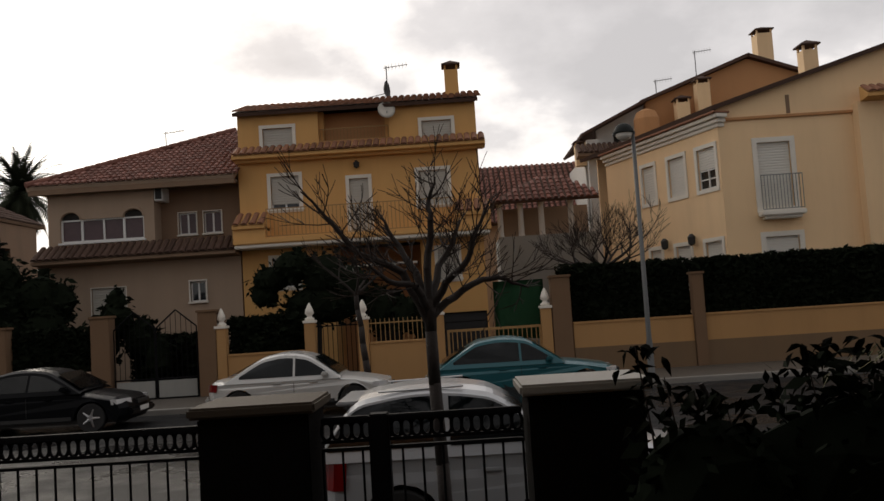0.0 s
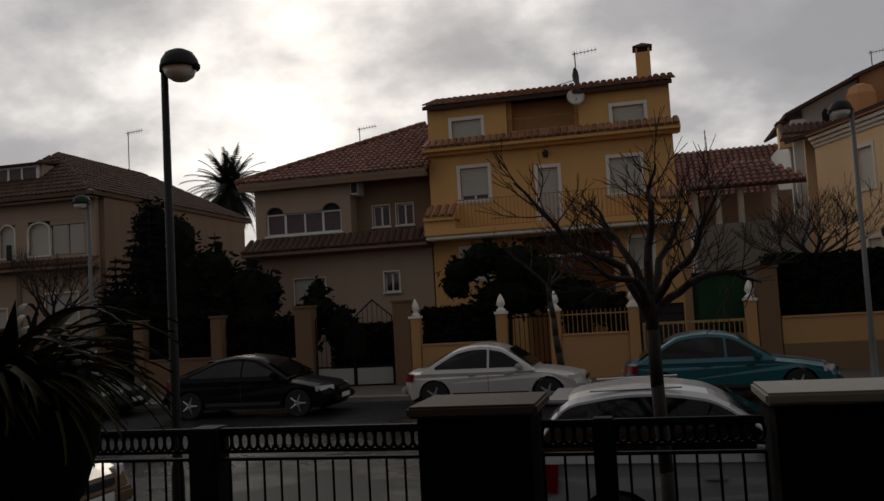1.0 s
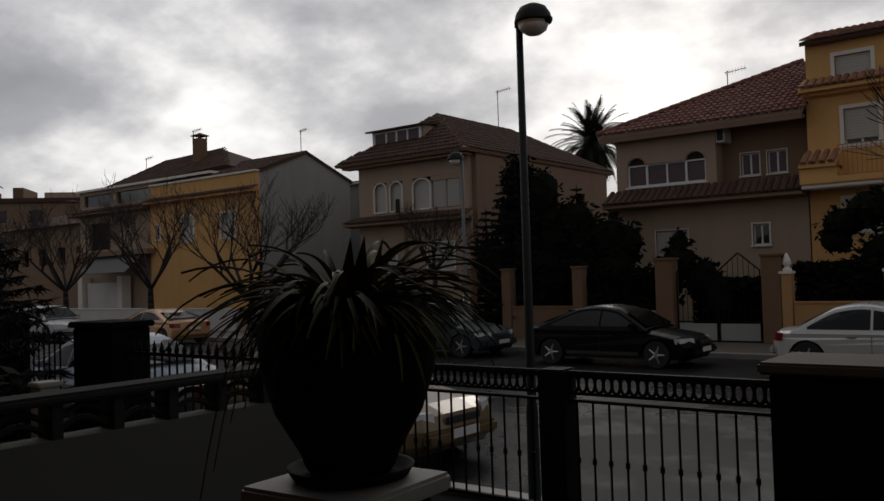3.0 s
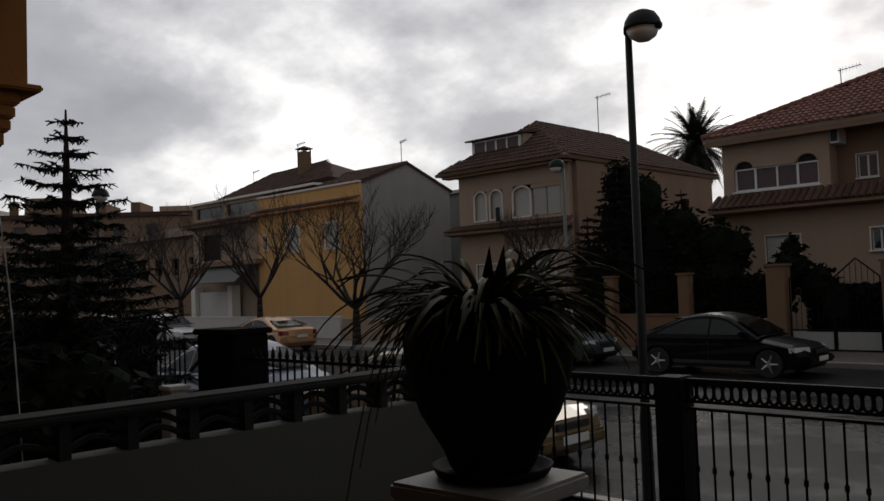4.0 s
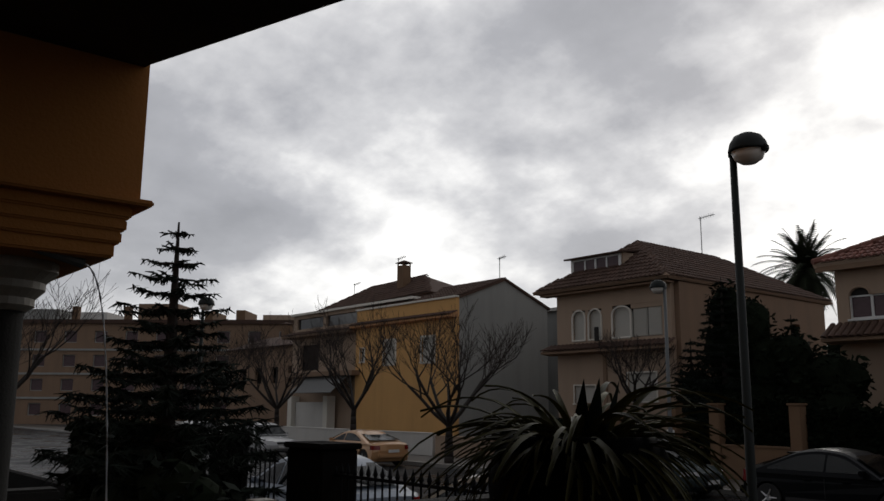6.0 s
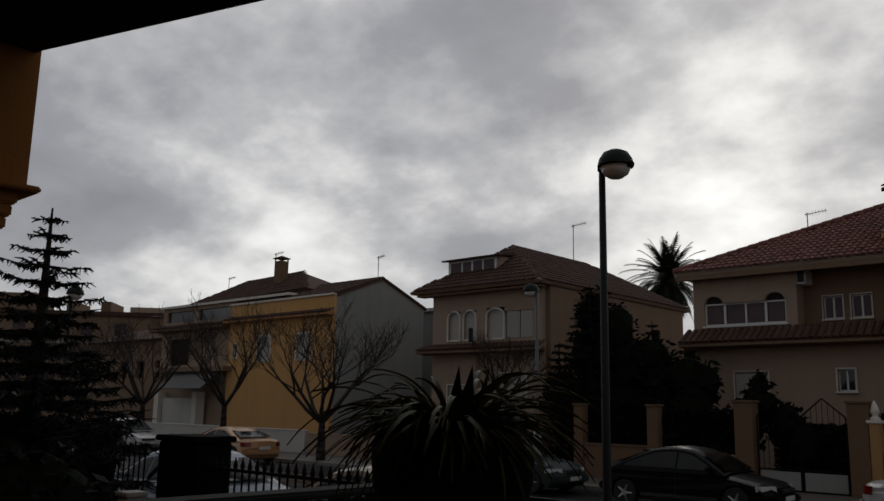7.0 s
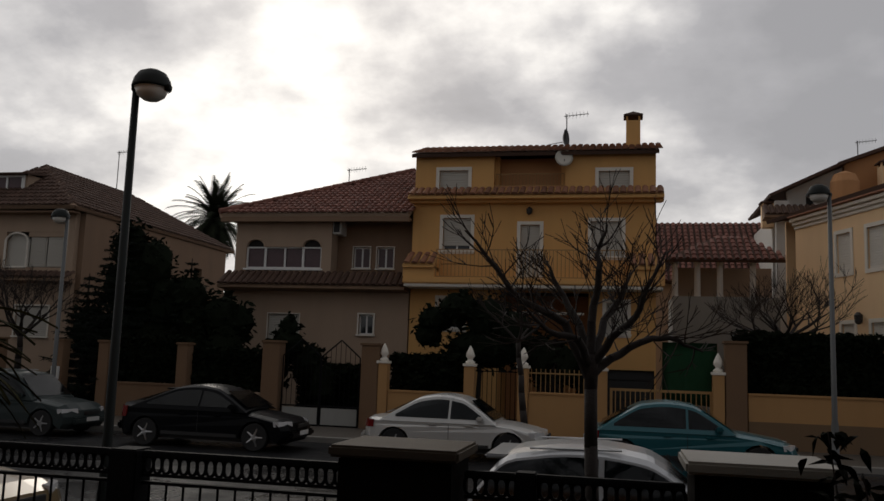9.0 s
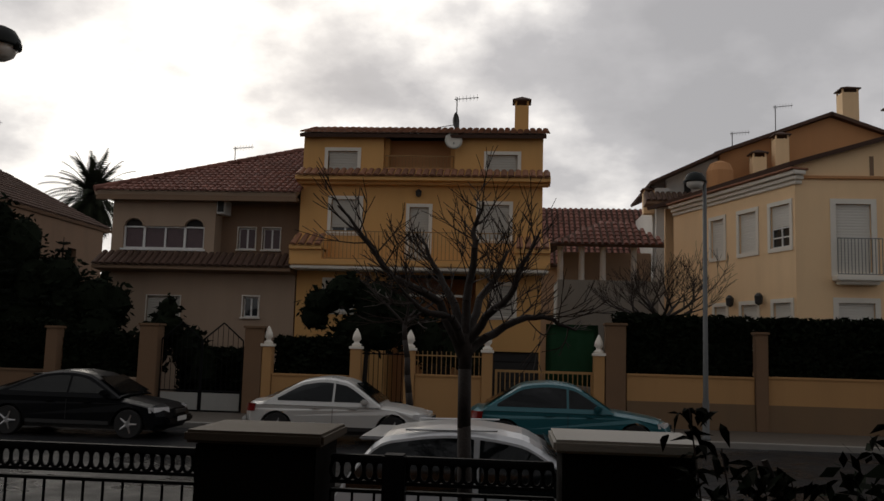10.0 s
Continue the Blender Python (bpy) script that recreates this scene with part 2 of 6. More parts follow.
def box(bm, x0, x1, y0, y1, z0, z1, bevel=0.0):
    vs = [bm.verts.new((x, y, z)) for x in (x0, x1) for y in (y0, y1) for z in (z0, z1)]
    fs = [bm.faces.new([vs[i] for i in f]) for f in ((0, 1, 3, 2), (4, 6, 7, 5), (0, 4, 5, 1), (2, 3, 7, 6), (0, 2, 6, 4), (1, 5, 7, 3))]
    if bevel:
        es = {e for f in fs for e in f.edges}
        bmesh.ops.bevel(bm, geom=list(es), offset=bevel, segments=2, affect="EDGES", clamp_overlap=True)
    return bm


def B(*a, bevel=0.0):
    return box(bmesh.new(), *a, bevel=bevel)


def prism(bm, outline, y0, y1):
    """An outline of (x, z), pushed from y0 to y1."""
    a, b = [bm.verts.new((x, y0, z)) for x, z in outline], [bm.verts.new((x, y1, z)) for x, z in outline]
    n = len(outline)
    bm.faces.new(a)
    bm.faces.new(b[::-1])
    for i in range(n):
        bm.faces.new((a[i], b[i], b[(i + 1) % n], a[(i + 1) % n]))
    bmesh.ops.recalc_face_normals(bm, faces=bm.faces)
    return bm


def rod(bm, p, q, r0, r1=None, n=8, caps=True):
    p, q = Vector(p), Vector(q)
    r1 = r0 if r1 is None else r1
    d = (q - p).normalized()
    u = d.orthogonal().normalized()
    v = d.cross(u)
    rings = []
    for c, r in ((p, r0), (q, r1)):
        rings.append([bm.verts.new(c + r * (math.cos(2 * math.pi * i / n) * u + math.sin(2 * math.pi * i / n) * v)) for i in range(n)])
    for i in range(n):
        bm.faces.new((rings[0][i], rings[0][(i + 1) % n], rings[1][(i + 1) % n], rings[1][i]))
    if caps:
        bm.faces.new(rings[0][::-1])
        bm.faces.new(rings[1])
    return bm


def lathe(bm, profile, n=24, centre=(0, 0, 0)):
    """A turned shape from (radius, height) pairs."""
    rings = []
    for r, z in profile:
        rings.append([bm.verts.new((centre[0] + r * math.cos(2 * math.pi * i / n), centre[1] + r * math.sin(2 * math.pi * i / n), centre[2] + z)) for i in range(n)])
    for a, b in zip(rings, rings[1:]):
        for i in range(n):
            bm.faces.new((a[i], a[(i + 1) % n], b[(i + 1) % n], b[i]))
    bm.faces.new(rings[0][::-1])
    bm.faces.new(rings[-1])
    return bm


def wall(bm, x0, x1, z0, z1, y0, y1, holes=()):
    """A wall along x with rectangular openings (x0, x1, z0, z1) right through it."""
    xs = sorted({x0, x1, *(h[0] for h in holes), *(h[1] for h in holes)})
    for a, b in zip(xs, xs[1:]):
        mid = (a + b) / 2
        cuts = sorted((h[2], h[3]) for h in holes if h[0] < mid < h[1])
        z = z0
        for c, d in cuts:
            if c > z:
                box(bm, a, b, y0, y1, z, c)
            z = max(z, d)
        if z < z1:
            box(bm, a, b, y0, y1, z, z1)
    bmesh.ops.remove_doubles(bm, verts=bm.verts, dist=0.0005)
    return bm


def tile_field(el, er, rr, rl, pitch=0.23, course=0.36, radius=0.085):
    """Barrel tiles over a roof plane from its eave (el, er) to its ridge (rl, rr): vertices and faces."""
    el, er, rr, rl = (Vector(v) for v in (el, er, rr, rl))
    along = (er - el).normalized()
    mid = (rl + rr) / 2 - el
    slope = (mid - along * mid.dot(along))
    up = slope.normalized()
    out = along.cross(up)
    length = slope.length
    l0, l1, r0, r1 = 0.0, (rl - el).dot(along), (er - el).dot(along), (rr - el).dot(along)
    verts, faces = [], []
    rng = random.Random(5)
    rows = max(1, int(length / course))
    for j in range(rows):
        v0, v1 = j / rows, min(1.0, (j + 1.12) / rows)
        vm = (j + 0.5) / rows
        lo, hi = l0 + (l1 - l0) * vm, r0 + (r1 - r0) * vm
        i = math.ceil(lo / pitch)
        while i * pitch < hi - pitch * 0.3:
            c = i * pitch + pitch / 2 + rng.uniform(-0.008, 0.008)
            n = len(verts)
            lift = rng.uniform(0, 0.012)
            for v, r, h in ((v0, radius * 1.1, 0.035 + lift), (v1, radius * 0.9, 0.005 + lift)):
                for s in range(5):
                    a = math.pi * s / 4
                    verts.append(el + along * (c - r * 1.15 * math.cos(a)) + up * (v * length) + out * (h + r * 0.75 * math.sin(a)))
            faces += [(n + s, n + s + 1, n + s + 6, n + s + 5) for s in range(4)] + [(n, n + 1, n + 2, n + 3, n + 4)]
            i += 1
    return verts, faces


def roof_plane(house, corners, mat, pitch=0.23, name="roof_tiles"):
    o = base_of(house).matrix_basis.translation
    verts, faces = tile_field(*corners, pitch=pitch)
    raw_part(name, [v - o for v in verts], faces, mat, house, kind="stuff")


def slab_quad(house, name, corners, thick, mat):
    """A thick plane under a roof's tiles."""
    bm = bmesh.new()
    c = [Vector(v) for v in corners]
    n = (c[1] - c[0]).cross(c[-1] - c[0]).normalized()
    a, b = [bm.verts.new(v) for v in c], [bm.verts.new(v - n * thick) for v in c]
    bm.faces.new(a)
    bm.faces.new(b[::-1])
    for i in range(len(c)):
        bm.faces.new((a[i], b[i], b[(i + 1) % len(c)], a[(i + 1) % len(c)]))
    bmesh.ops.recalc_face_normals(bm, faces=bm.faces)
    return part(name, bm, mat, house, world=True)


one_tile = bpy.data.meshes.new("tile")
_v, _f = tile_field((-0.11, 0, 0), (0.11, 0, 0), (0.11, 0.38, 0), (-0.11, 0.38, 0), 0.22, 0.38, 0.09)
one_tile.from_pydata([tuple(v) for v in _v], [], _f)


def tile_canopy(house, x0, x1, y, z, depth=0.55, rise=0.36, mat="tile", under="yellow"):
    """A small pent roof of single barrel tiles along a wall whose face is at y."""
    bm = bmesh.new()
    vs = [(y, z + 0.02), (y - depth, z - rise), (y - depth, z - rise - 0.10), (y, z - rise - 0.16)]
    a, b = [bm.verts.new((x0, *v)) for v in vs], [bm.verts.new((x1, *v)) for v in vs]
    bm.faces.new(a)
    bm.faces.new(b[::-1])
    for i in range(4):
        bm.faces.new((a[i], b[i], b[(i + 1) % 4], a[(i + 1) % 4]))
    bmesh.ops.recalc_face_normals(bm, faces=bm.faces)
    canopy = part("canopy", bm, M[under], house, "small tiled canopy along the wall", world=True)
    if not one_tile.materials:
        one_tile.materials.append(M["tile"])
    mesh = one_tile
    if mat != "tile":
        mesh = bpy.data.meshes.get("tile_" + mat)
        if not mesh:
            mesh = one_tile.copy()
            mesh.name = "tile_" + mat
            mesh.materials[0] = M[mat]
    o = base_of(house).matrix_basis.translation
    ang = math.atan2(rise, depth)
    n = int((x1 - x0) / 0.24)
    span = math.hypot(rise, depth) + 0.06
    for i in range(n):
        t = new("tile", mesh)
        t.parent = canopy
        t.matrix_basis = Matrix.Translation(Vector((x0 + (i + 0.5) * (x1 - x0) / n, y - depth - 0.04, z - rise + 0.0)) - o) @ pose(0, 0, 0, math.degrees(ang)) @ Matrix.Diagonal((1.0, span / 0.38, 1.0, 1.0))


def slatted(x0, x1, y0, y1, z0, z1, pitch=0.085):
    """A roller shutter: one ribbed sheet from z0 to z1 with its face at y0."""
    bm = bmesh.new()
    k = max(3, int((z1 - z0) / pitch))
    h = (z1 - z0) / k
    prof = []
    for i in range(k):
        z = z0 + i * h
        prof += [(y0 + 0.012, z), (y0, z + 0.2 * h), (y0, z + 0.8 * h), (y0 + 0.012, z + h * 0.97)]
    prof += [(y1 + 0.005, z1), (y1 + 0.005, z0)]
    a, b = [bm.verts.new((x0, *p)) for p in prof], [bm.verts.new((x1, *p)) for p in prof]
    n = len(prof)
    for i in range(n):
        bm.faces.new((a[i], b[i], b[(i + 1) % n], a[(i + 1) % n]))
    bm.faces.new(a)
    bm.faces.new(b[::-1])
    bmesh.ops.recalc_face_normals(bm, faces=bm.faces)
    return bm


def window(house, x0, x1, z0, z1, y, kind="shutter", trim=0.12, drop=1.0, glass="glass", sill=True, mullions=1, blind="shutter"):
    """A window in a wall whose face is at y: stone surround, frame, pane or roller shutter."""
    w = part("window", wall(bmesh.new(), x0 - trim, x1 + trim, z0 - (trim if trim else 0), z1 + trim, y - 0.035, y + 0.02, [(x0, x1, z0, z1)]) if trim else B(x0, x1, y + 0.16, y + 0.2, z0, z1), M["trim"] if trim else M["dark"], house, "white rendered window surround" if trim else "", world=True)
    fb = bmesh.new()
    d = y + 0.10
    wall(fb, x0, x1, z0, z1, d, d + 0.05, [(x0 + 0.05, x1 - 0.05, z0 + 0.05, z1 - 0.05)])
    for i in range(mullions):
        c = x0 + (x1 - x0) * (i + 1) / (mullions + 1)
        box(fb, c - 0.03, c + 0.03, d - 0.003, d + 0.053, z0 + 0.05, z1 - 0.05)
    part("window_frame", fb, M["frame"], w, world=True)
    part("pane", B(x0 + 0.04, x1 - 0.04, d + 0.02, d + 0.03, z0 + 0.04, z1 - 0.04), M[glass], w, world=True)
    if kind == "shutter":
        low = z1 - (z1 - z0) * drop
        part("shutter", slatted(x0 + 0.01, x1 - 0.01, d - 0.04, d - 0.02, low, z1), M[blind], w, "grey-beige roller shutter" if blind == "shutter" else "pale roller shutter", world=True)
    if sill and trim:
        part("sill", B(x0 - trim - 0.03, x1 + trim + 0.03, y - 0.09, y + 0.1, z0 - 0.06, z0, bevel=0.012), M["trim"], w, world=True)
    return w


def railing(house, x0, x1, y, z0, z1, mat, gap=0.11, r=0.009):
    rail = part("railing", B(x0, x1, y - 0.02, y + 0.02, z1 - 0.03, z1), mat, house, world=True)
    part("bottom_rail", B(x0, x1, y - 0.015, y + 0.015, z0, z0 + 0.025), mat, rail, world=True)
    n = int((x1 - x0) / gap)
    for i in range(n + 1):
        x = x0 + (x1 - x0) * i / n
        part("baluster", rod(bmesh.new(), (x, y, z0 + 0.02), (x, y, z1 - 0.02), r * 1.2, n=6), mat, rail, world=True)
    return rail


def aerial(x, y, z, top, label="thin metal television aerial on a roof mast", arm=0.8):
    a = thing("tv_aerial", (x, y, z), label, "aerial", "roof aerials")
    part("mast", rod(bmesh.new(), (0, 0, -0.1), (0, 0, top - z), 0.022, n=6), M["galv"], a)
    bm = rod(bmesh.new(), (-0.1, 0, top - z - 0.08), (arm, 0, top - z + 0.0), 0.014, n=5)
    for i in range(7):
        c = -0.05 + arm * i / 6
        rod(bm, (c, -0.16, top - z - 0.08 + 0.08 * i / 6), (c + 0.02, 0.16, top - z - 0.08 + 0.08 * i / 6), 0.007, n=4)
        rod(bm, (c, 0, top - z - 0.2 + 0.08 * i / 6), (c, 0, top - z + 0.04 + 0.08 * i / 6), 0.006, n=4)
    part("antenna_array", bm, M["galv"], a)
    return a


def chimney(house, x, y, z0, z1, w=0.5, mat="yellow", cap="tile_dark"):
    c = part("chimney", B(x - w / 2, x + w / 2, y - w / 2, y + w / 2, z0, z1 - 0.35), M[mat], house, world=True)
    for sx in (-1, 1):
        for sy in (-1, 1):
            part("chimney_post", B(x + sx * w / 2 - 0.07 * (sx > 0), x + sx * w / 2 + 0.07 * (sx < 0), y + sy * w / 2 - 0.07 * (sy > 0), y + sy * w / 2 + 0.07 * (sy < 0), z1 - 0.35, z1 - 0.12), M[mat], c, world=True)
    cb = bmesh.new()
    e = w / 2 + 0.09
    base = [cb.verts.new((x + sx * e, y + sy * e, z1 - 0.14)) for sx, sy in ((-1, -1), (1, -1), (1, 1), (-1, 1))]
    low = [cb.verts.new((x + sx * e, y + sy * e, z1 - 0.19)) for sx, sy in ((-1, -1), (1, -1), (1, 1), (-1, 1))]
    tip = cb.verts.new((x, y, z1 + 0.05))
    for i in range(4):
        cb.faces.new((base[i], base[(i + 1) % 4], tip))
        cb.faces.new((low[i], low[(i + 1) % 4], base[(i + 1) % 4], base[i]))
    cb.faces.new(low[::-1])
    part("chimney_cap", cb, M[cap], c, "tiled chimney hood", world=True)
    return c


# ---- ground, road, pavements ----
tagged(solo("ground", B(-400, 400, -120, 500, -0.6, -0.16), M["soil"], "dark earth under the street and gardens"), kind="structure")
tagged(solo("road", B(-160, 60, 7.0, 20.7, -0.3, 0.0), M["road"], "wet dark asphalt street with puddles"), kind="structure")
far_walk = tagged(solo("pavement_far", B(-160, 60, 20.95, 24.0, -0.3, 0.11), M["paving"], "wet paved walk along the garden walls"), kind="structure")
tagged(solo("kerb_far", B(-160, 60, 20.7, 20.95, -0.3, 0.13, bevel=0.02), M["kerb"], "grey concrete kerb at the far side"), kind="structure")
near_walk = tagged(solo("pavement_near", B(-160, 60, 5.4, 6.75, -0.3, 0.11), M["paving"], "wet paved walk on the near side"), kind="structure")
tagged(solo("kerb_near", B(-160, 60, 6.75, 7.0, -0.3, 0.13, bevel=0.02), M["kerb"], "grey concrete kerb on the near side"), kind="structure")
tagged(solo("garden_ground", B(-160, 60, 24.0, 70, -0.3, 0.1), M["soil"], "dark garden soil behind the walls"), kind="structure")


# ---- the ochre house ----
def ochre_house():
    h = thing("house", (-3.2, 29.0, 0), "three-storey ochre rendered house with tiled canopies and balcony", "house", "houses along the street")
    L, R = -7.35, 1.05
    holes1 = [(-6.24, -5.25, 5.97, 7.12), (-3.5, -2.83, 4.95, 6.88), (-1.08, -0.07, 5.8, 7.0)]
    holes0 = [(-6.32, -5.43, 3.25, 4.26), (-4.2, -1.15, 0.1, 4.55), (-0.57, 0.12, 3.2, 4.24), (-0.58, 1.0, 0.1, 2.02)]
    part("wall", wall(bmesh.new(), L, R, 0.1, 7.9, 29.0, 29.25, holes1 + holes0), M["yellow"], h, world=True)
    part("side_wall", B(R - 0.25, R, 29.25, 38.0, 0.1, 9.2), M["yellow"], h, world=True)
    part("side_wall", B(L, L + 0.25, 29.25, 38.0, 0.1, 9.2), M["yellow"], h, world=True)
    part("back_wall", B(L, R, 38.0, 38.25, 0.1, 9.2), M["yellow"], h, world=True)
    part("floor_slab", B(L + 0.25, R - 0.25, 29.25, 38.0, 7.7, 7.9), M["dark"], h, world=True)
    part("floor_slab", B(L + 0.25, R - 0.25, 29.25, 38.0, 4.7, 4.9), M["dark"], h, world=True)
    # attic, with a recessed terrace between its two rooms
    part("attic_wall", wall(bmesh.new(), L, -4.5, 7.9, 9.4, 29.15, 29.4, [(-6.47, -5.42, 8.15, 8.87)]), M["yellow"], h, world=True)
    part("attic_wall", wall(bmesh.new(), -2.0, R, 7.9, 9.4, 29.15, 29.4, [(-0.86, 0.18, 8.08, 8.78)]), M["yellow"], h, world=True)
    part("terrace_wall", B(-4.5, -2.0, 29.75, 29.95, 7.9, 9.4), M["orange"], h, world=True)
    for x in (-4.5, -2.16):
        part("terrace_wall", B(x, x + 0.16, 29.4, 29.75, 7.9, 9.4), M["yellow"], h, world=True)
    part("parapet", B(-4.5, -2.0, 29.2, 29.32, 7.9, 8.3), M["orange"], h, world=True)
    railing(h, -4.45, -2.05, 29.25, 8.3, 8.75, M["ironochre"], 0.12)
    window(h, -6.47, -5.42, 8.15, 8.87, 29.15, sill=False)
    window(h, -0.86, 0.18, 8.08, 8.78, 29.15, sill=False)
    tile_canopy(h, L - 0.1, R + 0.25, 29.1, 8.17, 0.6, 0.34)
    part("cornice", B(L - 0.05, R + 0.2, 28.72, 29.0, 7.62, 7.72, bevel=0.02), M["yellow"], h, world=True)
    # main roof
    slab_quad(h, "roof", [(L - 0.1, 28.85, 9.42), (R + 0.1, 28.85, 9.42), (R + 0.1, 31.2, 10.2), (L - 0.1, 31.2, 10.2)], 0.12, M["tile_dark"])
    roof_plane(h, [(L - 0.1, 28.8, 9.42), (R + 0.1, 28.8, 9.42), (R + 0.1, 31.2, 10.2), (L - 0.1, 31.2, 10.2)], M["tile"])
    slab_quad(h, "roof", [(R + 0.1, 38.3, 9.2), (L - 0.1, 38.3, 9.2), (L - 0.1, 31.2, 10.2), (R + 0.1, 31.2, 10.2)], 0.12, M["tile_dark"])
    chimney(h, 0.3, 30.6, 9.7, 11.25, 0.5)
    # first floor
    window(h, -6.24, -5.25, 5.97, 7.12, 29.0, drop=0.85)
    window(h, -1.08, -0.07, 5.8, 7.0, 29.0)
    window(h, -3.5, -2.83, 4.95, 6.88, 29.0, mullions=0, sill=False)
    part("wall_lamp", lathe(bmesh.new(), [(0.03, 0), (0.09, 0.05), (0.11, 0.2), (0.02, 0.28)], 10, (-3.2, 28.9, 7.22)), M["plastic"], h, world=True)
    part("balcony_slab", B(L - 0.05, R + 0.25, 28.0, 29.0, 4.72, 4.93, bevel=0.03), M["yellow"], h, world=True)
    part("balcony_moulding", B(L - 0.02, R + 0.2, 28.05, 29.0, 4.6, 4.72, bevel=0.03), M["trim"], h, world=True)
    railing(h, -6.25, 0.1, 28.08, 4.95, 5.9, M["ironochre"], 0.13, 0.012)
    for a, b in ((L - 0.05, -6.3), (0.15, R + 0.25)):
        part("balcony_pier", B(a, b, 28.05, 29.0, 4.93, 5.3), M["yellow"], h, world=True)
        tile_canopy(h, a, b, 28.75, 5.8, 0.8, 0.45)
        part("balcony_pier", B(a, b, 28.75, 29.0, 5.3, 5.8), M["yellow"], h, world=True)
    # ground floor
    window(h, -6.32, -5.43, 3.25, 4.26, 29.0, kind="glass")
    window(h, -0.57, 0.12, 3.2, 4.24, 29.0)
    part("porch_wall", B(-4.3, -1.05, 31.2, 31.4, 0.1, 4.6), M["orange"], h, world=True)
    for x in (-4.4, -1.15):
        part("porch_wall", B(x, x + 0.2, 29.25, 31.2, 0.1, 4.6), M["yellow"], h, world=True)
    part("porch_beam", B(-4.05, -1.3, 28.95, 29.2, 3.8, 3.88), M["trim"], h, "thin white awning rail", world=True)
    part("front_door", B(-3.1, -2.1, 31.12, 31.2, 0.9, 3.0, bevel=0.01), M["dark"], h, world=True)
    g = part("garage_door", B(-0.58, 1.0, 29.12, 29.18, 0.1, 2.02), M["dark"], h, "dark closed garage door", world=True)
    for i in range(6):
        part("panel", B(-0.56, 0.98, 29.09, 29.12, 0.12 + i * 0.315, 0.4 + i * 0.315, bevel=0.01), M["plastic"], g, world=True)
    d = thing("satellite_dish", (-2.05, 28.95, 9.18), "round cream satellite dish on the attic wall", "satellite dish")
    bm = bmesh.new()
    lathe(bm, [(0.02, -0.02), (0.18, 0.01), (0.30, 0.07), (0.31, 0.08), (0.18, 0.03), (0.02, 0.0)], 20)
    bm.transform(pose(0, -0.05, 0, 80, 0, 12))
    part("reflector", bm, M["dish"], d, smooth=True)
    part("arm", rod(bmesh.new(), (0, 0.25, -0.05), (0.05, -0.42, -0.12), 0.015, n=6), M["galv"], d)
    a = aerial(-2.1, 30.9, 9.8, 11.35)
    bm = bmesh.new()
    lathe(bm, [(0.02, -0.02), (0.2, 0.02), (0.34, 0.1), (0.35, 0.1), (0.02, 0.0)], 18)
    bm.transform(pose(-0.1, 0.02, 0.62, 90, 20, 75))
    part("dish", bm, M["plastic"], a, "dark edge-on satellite dish")
    part("dish_arm", rod(bmesh.new(), (-0.1, 0, 0.5), (-0.62, -0.1, 0.38), 0.014, n=5), M["galv"], a)
    return h


